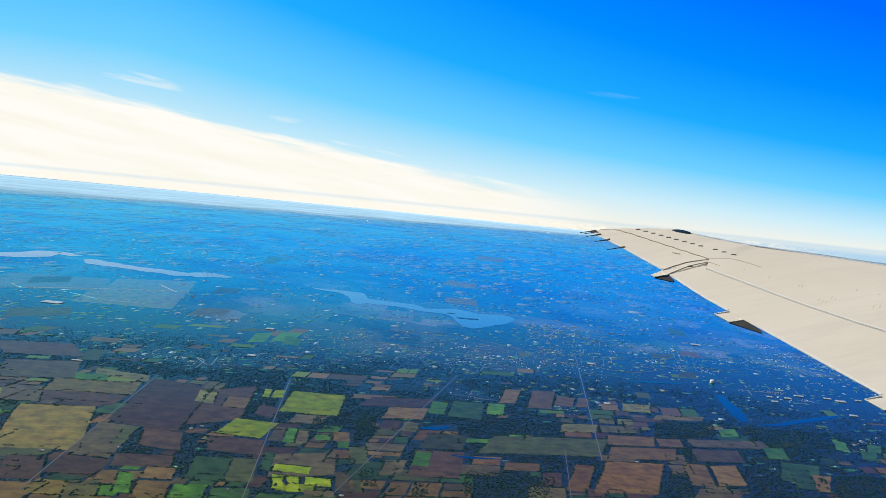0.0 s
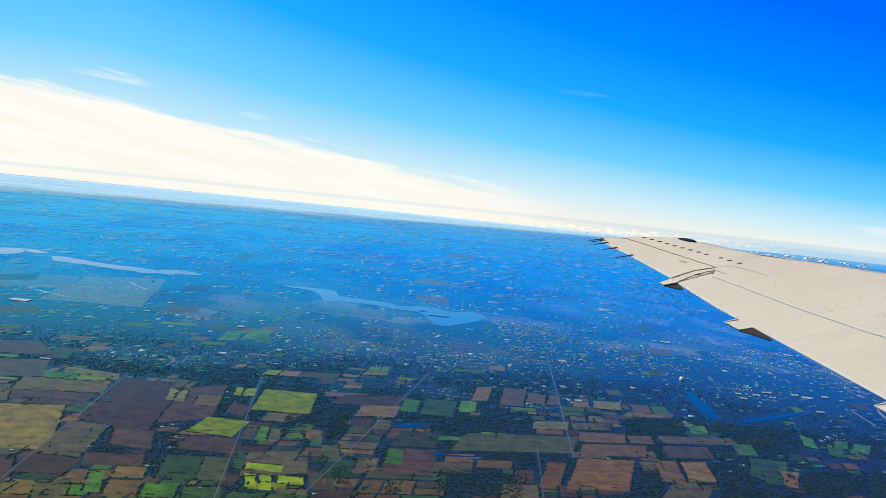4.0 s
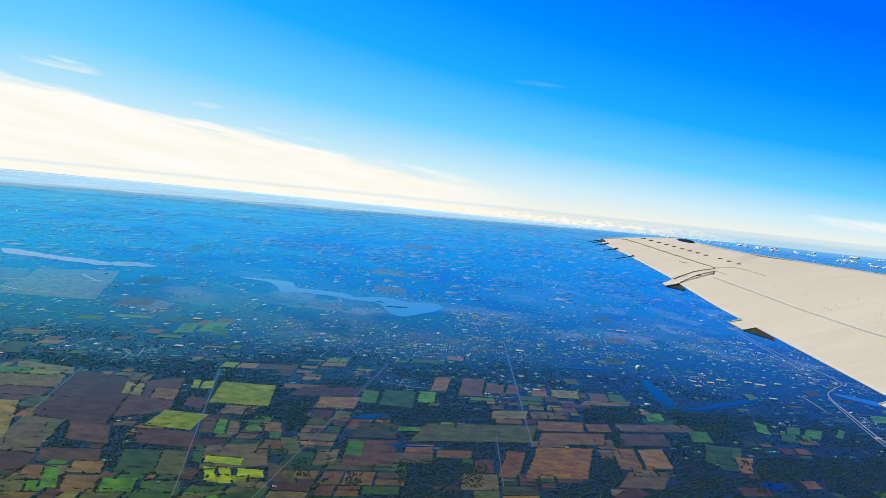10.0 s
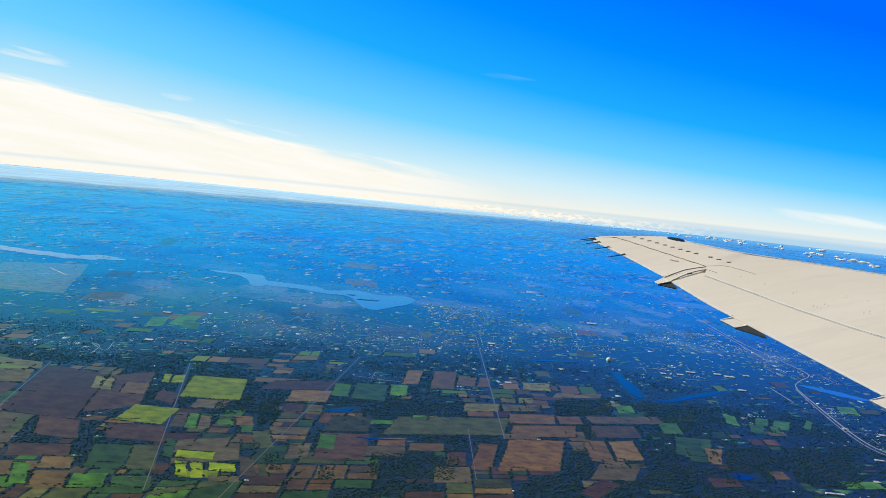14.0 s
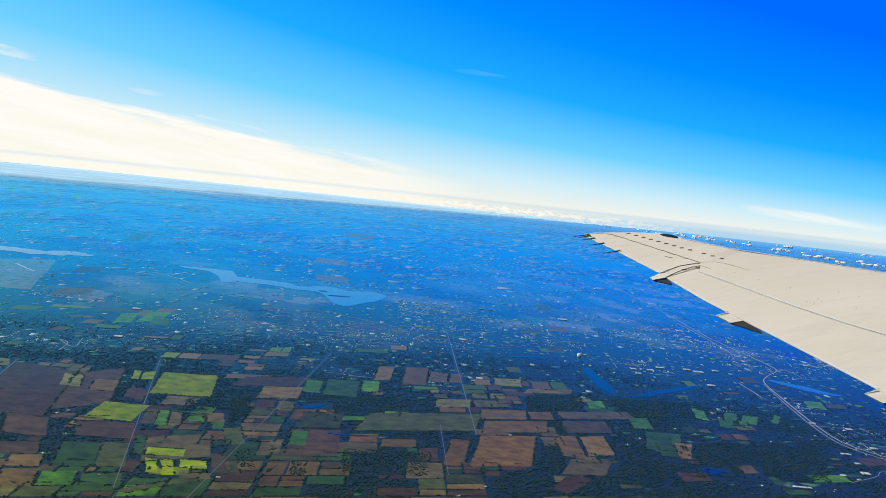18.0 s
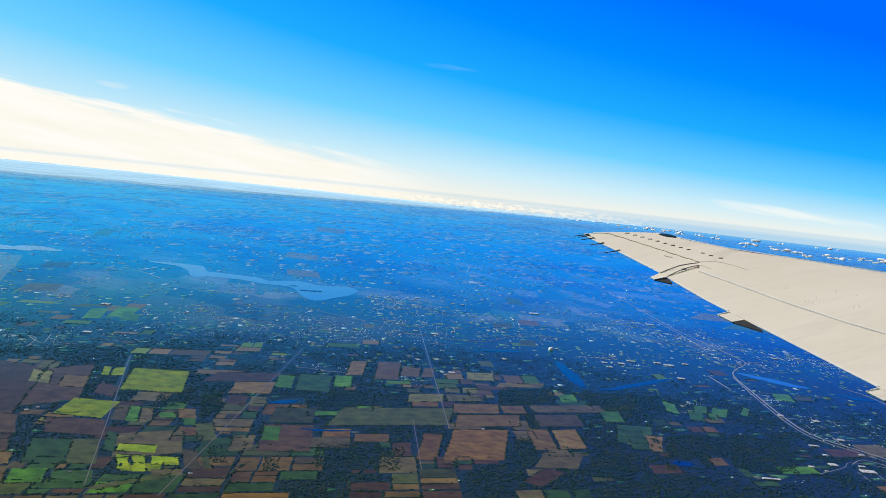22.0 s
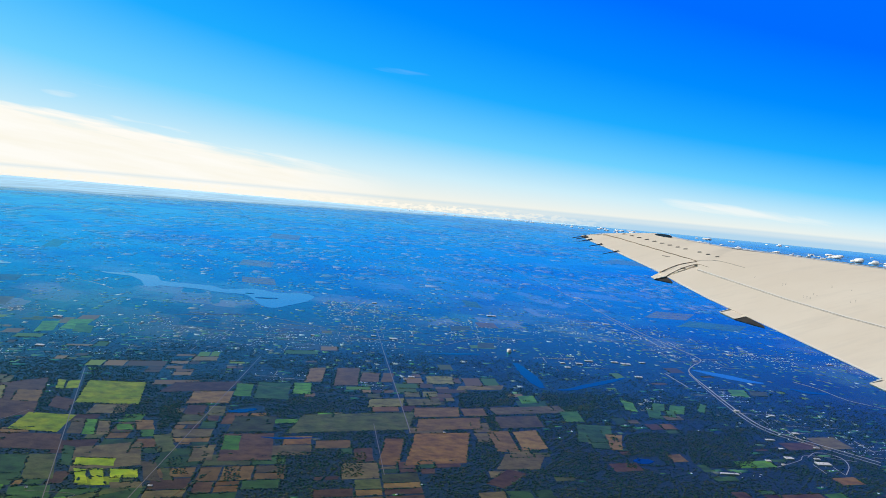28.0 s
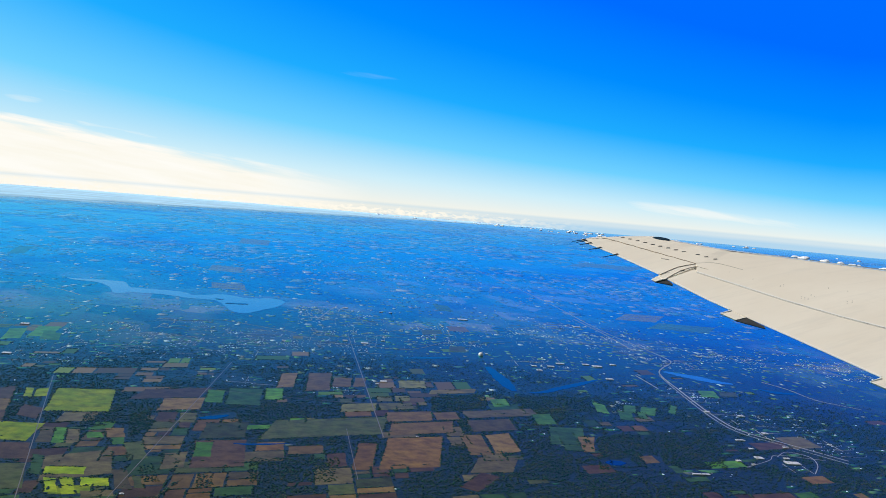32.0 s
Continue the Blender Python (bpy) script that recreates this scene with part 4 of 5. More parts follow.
def build_towns():
    x, y, rng = scatter(330000, 150, 430, 31)
    grain = np.clip((value_noise(x, y, 2.2, 41) - 0.42) * 4.0, 0, 1) * np.clip((value_noise(x, y, 8.0, 42) - 0.3) * 3.0, 0.1, 1)
    keep = (rng.rand(len(x)) < townness(x, y) * 0.75 * grain) & (marked(x, y) == 0)
    x, y = x[keep], y[keep]
    n = len(x)
    row = (np.arange(n) % 3) > 0
    y = np.where(row, np.round((y - 0.16 * x) / 2.4) * 2.4 + 0.16 * x + rng.uniform(-0.12, 0.12, n), y)
    size = rng.uniform(0.10, 0.24, n) * np.maximum(1.0, y / 240) * np.where(rng.rand(n) < 0.03, 2.4, 1.0)
    points, tris = solids(x, y, drop_np(x, y), size, np.full(n, 0.9), HOUSE_PTS, HOUSE_TRIS, rng, radians(-13) + (rng.randint(0, 2, n) * pi / 2), rng.uniform(0.8, 1.5, n))
    tagged(big_mesh("town_houses", points, tris, HOUSE), "many small pale and grey houses among trees", "houses", kind="stuff")
    # lawns and gardens
    x, y, rng = scatter(11000, 118, 420, 32)
    keep = (rng.rand(len(x)) < townness(x, y) * 0.5 + 0.10 + 0.16 * (value_noise(x, y, 7.0, 52) > 0.55)) & (marked(x, y) == 0)
    x, y = x[keep], y[keep]
    n = len(x)
    for dx in (-0.5, 0, 0.5):
        for dy in (-0.5, 0, 0.5):
            i, j = ((x + dx - PLAN_X) / CELL).astype(int), ((y + dy - PLAN_Y) / CELL).astype(int)
            ok = (i >= 0) & (j >= 0) & (i < PLAN.shape[1]) & (j < PLAN.shape[0])
            PLAN[j[ok], i[ok]] = np.where(PLAN[j[ok], i[ok]] == 0, 6, PLAN[j[ok], i[ok]])
    near = (np.hypot(x, y) < 260) & (rng.rand(n) < 0.55)
    m = int(near.sum())
    points, tris = solids(x[near] + rng.uniform(-.3, .3, m), y[near] + rng.uniform(-.3, .3, m), drop_np(x[near], y[near]) + 0.05, rng.uniform(0.15, 0.32, m), np.full(m, 0.9), HOUSE_PTS, HOUSE_TRIS, rng, radians(8) + (rng.randint(0, 2, m) * pi / 2), rng.uniform(0.8, 1.8, m))
    tagged(big_mesh("farmhouses", points, tris, HOUSE), "small pale farmhouses and barns on green lawns", "houses", kind="stuff")
    flat = np.array([(-.5, -.5, .05), (.5, -.5, .05), (.5, .5, .05), (-.5, .5, .05), (-.5, -.5, -.1), (.5, -.5, -.1), (.5, .5, -.1), (-.5, .5, -.1)])
    flat_tris = np.array([(0, 1, 2), (0, 2, 3), (0, 4, 1), (1, 4, 5), (1, 5, 2), (2, 5, 6), (2, 6, 3), (3, 6, 7), (3, 7, 0), (0, 7, 4)])
    points, tris = solids(x, y, drop_np(x, y), rng.uniform(0.5, 1.6, n), np.full(n, 1.0), flat, flat_tris, rng, np.full(n, radians(10)), rng.uniform(0.7, 2.2, n))
    points[:, 2] = drop_np(points[:, 0], points[:, 1]) + np.tile(np.where(flat[:, 2] > 0, 0.011, -0.01), n) + np.repeat(rng.uniform(0, 0.004, n), 8)
    tagged(big_mesh("lawns", points, tris, LAWN), "small bright green lawns and paddocks", "grass", kind="stuff")
    # streets of the town
    x, y, rng = scatter(9000, 180, 420, 35)
    keep = (rng.rand(len(x)) < townness(x, y) * 0.5) & (marked(x, y) == 0)
    x, y = x[keep], y[keep]
    n = len(x)
    points, tris = solids(x, y, drop_np(x, y), rng.uniform(0.07, 0.13, n), np.full(n, 0.0), flat, flat_tris, rng, np.where(rng.rand(n) < 0.6, radians(-10), radians(77)), rng.uniform(20, 90, n))
    points[:, 2] = drop_np(points[:, 0], points[:, 1]) + np.tile(np.where(flat[:, 2] > 0, 0.027, -0.01), n) + np.repeat(rng.uniform(0, 0.006, n), 8)
    tagged(big_mesh("town_streets", points, tris, ROAD), "thin pale streets between the houses", "streets", kind="stuff")
    # clearings, yards and meadows among the middle woods
    x, y, rng = scatter(30000, 205, 620, 36)
    keep = (marked(x, y) == 0) & (rng.rand(len(x)) < 0.12 + 0.5 * np.clip((value_noise(x, y, 14.0, 57) - 0.45) * 3, 0, 1))
    x, y = x[keep], y[keep]
    n = len(x)
    points, tris = solids(x, y, drop_np(x, y), rng.uniform(0.5, 2.2, n) * (0.6 + y / 400), np.full(n, 0.0), flat, flat_tris, rng, radians(-9) + rng.normal(0, 0.12, n), rng.uniform(0.3, 0.8, n))
    points[:, 2] = drop_np(points[:, 0], points[:, 1]) + np.tile(np.where(flat[:, 2] > 0, 0.009, -0.01), n) + np.repeat(rng.uniform(0, 0.005, n), 8)
    tagged(big_mesh("clearings", points, tris, CLEARING), "small green, tan and grey clearings among woods", "clearings", kind="stuff")
    # the mosaic of distant fields
    x, y, rng = scatter(20000, 300, 1800, 33, -26, 48)
    cover = value_noise(x, y, 60.0, 15)
    keep = (marked(x, y) == 0) & (rng.rand(len(x)) < np.clip((cover - 0.22) * 2.6, 0.05, 1) * np.clip((np.hypot(x, y) - 300) / 260, 0.14, 1)) & (townness(x, y) < 0.25)
    x, y = x[keep], y[keep]
    n = len(x)
    far = np.hypot(x, y)
    points, tris = solids(x, y, drop_np(x, y), rng.uniform(2.5, 9.0, n) * (0.4 + far / 620), np.full(n, 0.0), flat, flat_tris, rng, radians(-11) + rng.normal(0, 0.05, n), rng.uniform(0.3, 0.9, n))
    points[:, 2] = drop_np(points[:, 0], points[:, 1]) + np.tile(np.where(flat[:, 2] > 0, 0.014, -0.01), n) + np.repeat(rng.uniform(0, 0.012, n), 8)
    tagged(big_mesh("distant_fields", points, tris, PATCH), "patchwork of distant brown, tan and green fields", "fields", kind="stuff")


# ---------------------------------------------------------------- larger buildings
def building(x, y, wide, deep, tall, turn, label, units=2):
    """A flat-roofed hall: walls, a proud roof slab with a parapet, and plant on the roof."""
    ob = new("building", None)
    ob.matrix_world = pose(x, y, drop(x, y), 0, 0, turn)
    tagged(ob, label, "building", "larger buildings")

    def block(name, cx, cy, cz, sx, sy, sz, material, parent=ob, bevel=0.02):
        bm = bmesh.new()
        bmesh.ops.create_cube(bm, size=1.0, matrix=Matrix.Translation((cx, cy, cz)) @ Matrix.Diagonal((sx, sy, sz, 1)))
        bmesh.ops.bevel(bm, geom=bm.edges[:], offset=bevel, segments=1, affect="EDGES")
        return part(name, bm, material, parent)

    wide, deep = wide * 0.62, deep * 0.5
    block("wall", 0, 0, tall / 2 - 0.1, wide, deep, tall + 0.2, GREY_WALL)
    roof = block("roof", 0, 0, tall + 0.03, wide + 0.06, deep + 0.06, 0.06, WHITE_ROOF)
    rng = random.Random(int(x * 13 + y))
    for _ in range(units):
        block("roof_unit", rng.uniform(-0.35, 0.35) * wide, rng.uniform(-0.35, 0.35) * deep, tall + 0.11, 0.14, 0.12, 0.1, GREY_WALL, roof, 0.01)
    take_line([(x - wide * 0.4, y), (x + wide * 0.4, y)], deep + 0.4, 4)


HALL, SHED, SCHOOL = "long white-roofed commercial hall among trees", "white warehouse with a flat roof", "large pale school building with flat roofs"
# farms and halls round the airfield and the lake
for spec in ((-85.9, 287.6, 8.33, 8.29, "wide pale factory hall beside the airfield"), (-59.2, 380.0, 0.85, 1.02, "white airfield tower hall catching the sun"), (-24.3, 274.0, 3.36, 4.03, HALL),
             (-23.9, 231.3, 2.84, 3.41, HALL), (-56.1, 208.2, 3.35, 1.45, "long white farm shed beside a field"), (-24.6, 161.1, 0.90, 0.87, "white farm building beside a lane"),
             (-23.3, 163.1, 0.73, 0.88, "white farm building beside a lane"), (-41.7, 142.4, 1.15, 0.69, "white farm building beside a lane"), (-54.7, 329.1, 1.67, 2.00, SHED),
             (-64.1, 362.0, 1.22, 1.47, SHED), (39.4, 262.7, 1.62, 1.95, HALL), (0.2, 132.6, 0.88, 0.76, "white farm building beside a lane"),
             (-14.5, 131.5, 0.44, 0.53, "white farm building beside a lane")):
    building(*spec[:4], 0.09, -9, spec[4])
# the town
for spec in ((53.6, 211.1, 2.18, 2.61, SCHOOL), (51.5, 208.2, 1.07, 1.29, SCHOOL), (56.5, 266.7, 2.12, 2.54, HALL),
             (61.1, 263.3, 3.00, 3.60, HALL), (71.6, 340.2, 2.70, 3.24, HALL), (82.3, 332.5, 1.71, 2.05, SHED),
             (85.4, 331.6, 1.71, 2.05, SHED), (67.5, 268.7, 1.54, 1.85, SHED), (92.1, 253.1, 1.20, 1.44, SHED),
             (108.3, 323.1, 4.92, 5.90, HALL), (103.9, 237.1, 2.59, 3.11, SCHOOL), (99.3, 237.0, 2.00, 2.40, SCHOOL),
             (98.3, 231.1, 2.23, 2.68, SCHOOL), (108.5, 241.7, 3.53, 2.68, HALL)):
    building(*spec[:4], 0.09, -9, spec[4])
# works and sheds along the highway
for spec in ((47.9, 163.3, 0.76, 0.91, "pale farmhouse among trees beside a red field"), (148.1, 318.0, 3.90, 4.67, HALL), (118.0, 239.4, 3.85, 4.02, HALL),
             (115.8, 241.7, 2.68, 3.21, SHED), (113.0, 221.9, 2.77, 2.88, HALL), (124.2, 242.7, 2.42, 2.91, HALL),
             (118.9, 187.5, 1.73, 2.07, SHED), (125.0, 184.0, 1.98, 2.37, SHED), (120.5, 169.0, 1.84, 2.21, SHED),
             (111.2, 163.5, 2.85, 1.52, HALL), (109.5, 157.3, 1.49, 1.44, SHED), (106.9, 151.1, 2.26, 2.71, HALL),
             (111.4, 147.8, 4.11, 3.38, HALL), (112.3, 150.8, 1.67, 1.39, SHED), (101.5, 149.2, 1.40, 1.68, SHED),
             (103.0, 147.0, 1.00, 0.95, SHED), (89.3, 141.2, 4.64, 1.35, HALL), (117.6, 158.4, 1.53, 1.54, SHED),
             (162.6, 263.0, 2.40, 2.83, SHED), (190.3, 253.9, 2.47, 2.96, SHED)):
    building(*spec[:4], 0.09, -9, spec[4])

def storage_dome(x, y, wide):
    """A white storage dome: a drum wall under a shallow cap with a vent."""
    ob = new("storage_dome", None)
    ob.location = (x, y, drop(x, y))
    tagged(ob, "white round storage dome among trees by the river", "storage dome")
    bm = bmesh.new()
    bmesh.ops.create_cone(bm, cap_ends=True, segments=28, radius1=wide / 2, radius2=wide / 2, depth=0.4, matrix=Matrix.Translation((0, 0, 0.15)))
    part("drum_wall", bm, DOME_WHITE, ob)
    bm = bmesh.new()
    bmesh.ops.create_uvsphere(bm, u_segments=28, v_segments=14, radius=1.0)
    bmesh.ops.delete(bm, geom=[v for v in bm.verts if v.co.z < -0.01], context="VERTS")
    bmesh.ops.transform(bm, matrix=Matrix.Translation((0, 0, 0.35)) @ Matrix.Diagonal((wide * 0.51, wide * 0.51, wide * 0.36, 1)), verts=bm.verts)
    cap = part("dome_cap", bm, DOME_WHITE, ob, "smooth white dome cap", True)
    bm = bmesh.new()
    bmesh.ops.create_cone(bm, cap_ends=True, segments=12, radius1=0.08, radius2=0.06, depth=0.12, matrix=Matrix.Translation((0, 0, 0.37 + wide * 0.36)))
    part("vent", bm, GREY_WALL, cap)
    take_line([(x - 0.5, y), (x + 0.5, y)], wide + 0.6, 4)


DOME_WHITE = simple("white_dome_shell", (0.82, 0.81, 0.78, 1), (0.74, 0.73, 0.70, 1), 3.0, 0.6)
storage_dome(89.7, 250.7, 1.25)

E1, E2 = np.array([cos(radians(8)), sin(radians(8))]), np.array([sin(radians(9)), cos(radians(9))])


def lots(u0, v0, u1, v1, rng, out):
    """Splits a block of land again and again into plots."""
    wide, deep = u1 - u0, v1 - v0
    if max(wide, deep) < 3.6 or (wide * deep < 75 and rng.random() < 0.34) or (wide * deep < 28 and rng.random() < 0.5):
        out.append((u0, v0, u1, v1))
    elif wide * rng.uniform(0.75, 1.35) > deep:
        u = u0 + wide * rng.uniform(0.34, 0.66)
        lots(u0, v0, u, v1, rng, out)
        lots(u, v0, u1, v1, rng, out)
    else:
        v = v0 + deep * rng.uniform(0.34, 0.66)
        lots(u0, v0, u1, v, rng, out)
        lots(u0, v, u1, v1, rng, out)


def fill_fields():
    """The plots between the larger fields: crops, ploughland and woodlots."""
    rng = random.Random(77)
    kinds = ["plough"] * 7 + ["taupe"] * 5 + ["olive"] * 4 + ["meadow"] * 6 + ["green"] * 3 + ["brown"] * 3 + ["red"] * 2 + ["tan"]
    plots = []
    for i in range(-12, 15):
        for j in range(3, 18):
            lots(i * 16.2, j * 16.2, i * 16.2 + 15.9, j * 16.2 + 15.9, rng, plots)
    made, verts, faces = 0, [], []
    plots.sort(key=lambda q: (q[1] + q[3]))
    for u0, v0, u1, v1 in plots:
        x, y = E1 * (u0 + u1) / 2 + E2 * (v0 + v1) / 2
        r, b = np.hypot(x, y), np.degrees(atan2(x, y))
        if not (114 < r < 275 and -25 < b < 46):
            continue
        wide, deep = u1 - u0, v1 - v0
        jj, ii, xs, ys = plan_cells(x - wide * 0.45, y - deep * 0.45, x + wide * 0.45, y + deep * 0.45)
        if (PLAN[jj, ii] > 0).mean() > 0.7:
            continue
        px, py = np.array([x]), np.array([y])
        wooded = value_noise(px, py, 16.0, 3)[0] * 0.6 + value_noise(px, py, 5.0, 4)[0] * 0.4
        town = townness(px, py)[0]
        if town > 0.35 or wooded > 0.53 + rng.uniform(-0.05, 0.05):
            continue
        if b > 20 and r > 165 and rng.random() < 0.72 or b > 27 and rng.random() < 0.45:
            continue
        if y > 200 and rng.random() < 0.68:
            continue
        kind = rng.choice(kinds)
        if made < 300:
            field(x, y, wide - 0.15, deep - 0.15, 8, -9, kind, True)
            made += 1
        else:
            a, c = E1 * (wide / 2 - 0.1), E2 * (deep / 2 - 0.1)
            rim = [np.array([x, y]) + a * f + c * g for f, g in ((-1, -1), (0.1, -0.94), (1, -1), (0.95, 0.1), (1, 1), (-0.1, 0.96), (-1, 1), (-0.94, 0))]
            n = len(verts)
            verts += [(p[0], p[1], drop(*p) + 0.007) for p in rim] + [(p[0], p[1], drop(*p) - 0.004) for p in rim]
            faces += [tuple(range(n, n + 8))] + [(n + k, n + 8 + k, n + 8 + (k + 1) % 8, n + (k + 1) % 8) for k in range(8)]
            hit = PLAN[jj, ii] == 0
            PLAN[jj[hit], ii[hit]] = 1
            FIELD_EDGES.append([rim[0], rim[2], rim[4], rim[6]])
    tagged(mesh_ob("farm_plots", verts, faces, PARCEL), "many small brown, tan and green plots beyond the nearer fields", "fields", kind="stuff")


fill_fields()
build_towns()
plant_woods()


# ---------------------------------------------------------------- clouds
def cloud_material():
    """White vapour, which carries light round into its shaded side."""
    n = Nodes("cloud_white")
    n.bsdf.inputs["Base Color"].default_value = (0.97, 0.96, 0.94, 1)
    n.bsdf.inputs["Roughness"].default_value = 1.0
    n.bsdf.inputs["Specular IOR Level"].default_value = 0.0
    n.bsdf.inputs["Subsurface Weight"].default_value = 1.0
    n.bsdf.inputs["Subsurface Radius"].default_value = (1.0, 1.0, 1.0)
    n.bsdf.inputs["Subsurface Scale"].default_value = 9.0
    return n.mat


CLOUD = cloud_material()


def cloud_mesh(seed, lobes, flat):
    """A cumulus: one mass swollen into lobes over a flat base."""
    rng = random.Random(seed)
    heads = [Vector((rng.gauss(0, 0.7), rng.gauss(0, 0.5), rng.uniform(0.1, 0.9))).normalized() for _ in range(lobes)]
    bm = bmesh.new()
    bmesh.ops.create_icosphere(bm, subdivisions=4, radius=1.0)
    for v in bm.verts:
        d = v.co.normalized()
        swell = 0.55 + sum(0.42 * max(0.0, d.dot(h) - 0.72) / 0.28 for h in heads)
        swell += 0.10 * noise.noise(d * 5 + Vector((seed, 0, 0))) + 0.06 * noise.noise(d * 11 + Vector((0, seed, 0)))
        skirt = 1 + 0.6 * max(0.0, 0.3 - max(d.z, 0.0))
        v.co = Vector((d.x * swell * 0.75 * skirt, d.y * swell * 0.5 * skirt, max(d.z * swell * flat, -0.02)))
    data = bpy.data.meshes.new("cumulus_cloud")
    bm.to_mesh(data)
    bm.free()
    data.materials.append(CLOUD)
    data.shade_smooth()
    return data


CLOUD_MESHES = [cloud_mesh(k, 9 + 2 * k, 0.75) for k in range(5)]


def cloud(bearing, far, height, wide, tall, k, label="small white cumulus cloud low over the land", name="cumulus_cloud"):
    ob = new(name, CLOUD_MESHES[k % 5])
    b = radians(bearing)
    x, y = far * sin(b), far * cos(b)
    ob.matrix_world = Matrix.LocRotScale((x, y, drop(x, y) + height), Euler((0, 0, -b)), (wide, wide, tall))
    tagged(ob, label, "cloud", "clouds")


rng = random.Random(4)
for k in range(120):
    bank = 13 + 31 * k / 120 + rng.gauss(0, 0.5)
    grow = min(1.0, max(0.0, (bank - 20) / 12))
    size = rng.uniform(1.8, 3.8) + grow * rng.uniform(0.0, 2.6) * (k % 3)
    far = rng.uniform(2100, 2700) * (1 - grow) + grow * (rng.gauss(1420, 70) if k % 4 else rng.uniform(1400, 2200))
    cloud(bank, far, rng.uniform(0.1, 0.5), size, size * rng.uniform(0.35, 0.6), k)


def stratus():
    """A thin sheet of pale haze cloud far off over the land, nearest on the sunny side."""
    n = Nodes("thin_stratus_haze")
    # the blue of distant haze is put into the cloud's base colour
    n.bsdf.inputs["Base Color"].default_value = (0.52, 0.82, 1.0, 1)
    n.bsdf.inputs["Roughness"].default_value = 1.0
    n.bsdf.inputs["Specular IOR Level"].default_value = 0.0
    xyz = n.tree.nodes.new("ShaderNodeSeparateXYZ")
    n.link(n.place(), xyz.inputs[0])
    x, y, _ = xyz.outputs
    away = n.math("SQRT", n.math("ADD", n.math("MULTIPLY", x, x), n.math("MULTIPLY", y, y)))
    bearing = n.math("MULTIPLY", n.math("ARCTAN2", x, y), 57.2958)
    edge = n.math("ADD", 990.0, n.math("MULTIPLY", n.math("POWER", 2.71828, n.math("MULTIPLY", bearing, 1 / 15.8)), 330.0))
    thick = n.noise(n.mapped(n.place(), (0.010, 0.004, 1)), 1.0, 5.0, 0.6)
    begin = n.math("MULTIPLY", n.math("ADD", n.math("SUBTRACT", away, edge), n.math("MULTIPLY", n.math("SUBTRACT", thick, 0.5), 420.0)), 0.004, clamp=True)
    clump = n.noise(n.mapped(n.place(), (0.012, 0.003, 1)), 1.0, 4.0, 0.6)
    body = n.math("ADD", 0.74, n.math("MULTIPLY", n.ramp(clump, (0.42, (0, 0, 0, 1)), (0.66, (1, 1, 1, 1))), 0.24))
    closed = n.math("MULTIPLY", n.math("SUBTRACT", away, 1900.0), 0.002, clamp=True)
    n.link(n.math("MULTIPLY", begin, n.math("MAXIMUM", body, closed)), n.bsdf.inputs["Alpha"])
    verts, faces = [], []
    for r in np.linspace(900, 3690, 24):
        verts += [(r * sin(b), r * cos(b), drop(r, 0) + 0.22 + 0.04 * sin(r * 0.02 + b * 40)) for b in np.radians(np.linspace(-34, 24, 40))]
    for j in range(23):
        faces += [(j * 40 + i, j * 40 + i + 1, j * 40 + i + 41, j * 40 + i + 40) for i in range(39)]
    tagged(mesh_ob("stratus_cloud", verts, faces, n.mat, smooth=True), "thin pale sheet of cloud and haze far over the land", "cloud", kind="structure")


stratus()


# ---------------------------------------------------------------- the wing
WING_O, WING_S = Vector((3.5502, 10.4293, 41.0683)), Vector((0.46686, -0.84762, -0.25215))
WING_C, WING_N = Vector((0.84826, 0.34862, 0.39865)), Vector((-0.25, -0.4, 0.88176))


def on_wing(s, c, n=0.0):
    """A place on the wing: metres inboard from the tip, forward from the trailing edge line, and off the skin."""
    return WING_O + WING_S * s + WING_C * c + WING_N * n


def paint():
    n = Nodes("cream_wing_paint")
    p = n.place()
    broad = n.noise(n.mapped(p, (0.8, 2.2, 1)), 1.1, 5.0, 0.6)
    fine = n.noise(p, 38.0, 4.0, 0.7)
    colour = n.mix(n.ramp(broad, (0.35, (0, 0, 0, 1)), (0.7, (1, 1, 1, 1))), (0.76, 0.685, 0.57, 1), (0.81, 0.74, 0.625, 1))
    colour = n.mix(n.math("MULTIPLY", n.ramp(fine, (0.6, (0, 0, 0, 1)), (0.8, (1, 1, 1, 1))), 0.12), colour, (0.45, 0.41, 0.36, 1))
    streak = n.noise(n.mapped(p, (0.5, 7.0, 2.0), 0.18), 1.6, 5.0, 0.6)
    colour = n.mix(n.math("MULTIPLY", n.ramp(streak, (0.52, (0, 0, 0, 1)), (0.72, (1, 1, 1, 1))), 0.22), colour, (0.52, 0.48, 0.42, 1))
    n.link(colour, n.bsdf.inputs["Base Color"])
    n.bsdf.inputs["Roughness"].default_value = 0.42
    n.bsdf.inputs["Specular IOR Level"].default_value = 0.35
    n.bump(broad, 0.04, 0.01)
    return n.mat


PAINT = paint()
EDGE = simple("bare_trailing_edge", (0.86, 0.83, 0.76, 1), (0.78, 0.75, 0.70, 1), 8.0, 0.35)
SEAM_BROWN = simple("brown_worn_seam", (0.22, 0.17, 0.11, 1), (0.42, 0.35, 0.26, 1), 30.0, 0.8)
SEAM = simple("dark_seam_sealant", (0.05, 0.042, 0.032, 1), (0.10, 0.08, 0.06, 1), 14.0, 0.8)
# dark metal of the wicks, and the shade painted under the fairings
DARK = simple("dark_metal_and_shade", (0.03, 0.032, 0.035, 1), (0.05, 0.05, 0.05, 1), 9.0, 0.6)
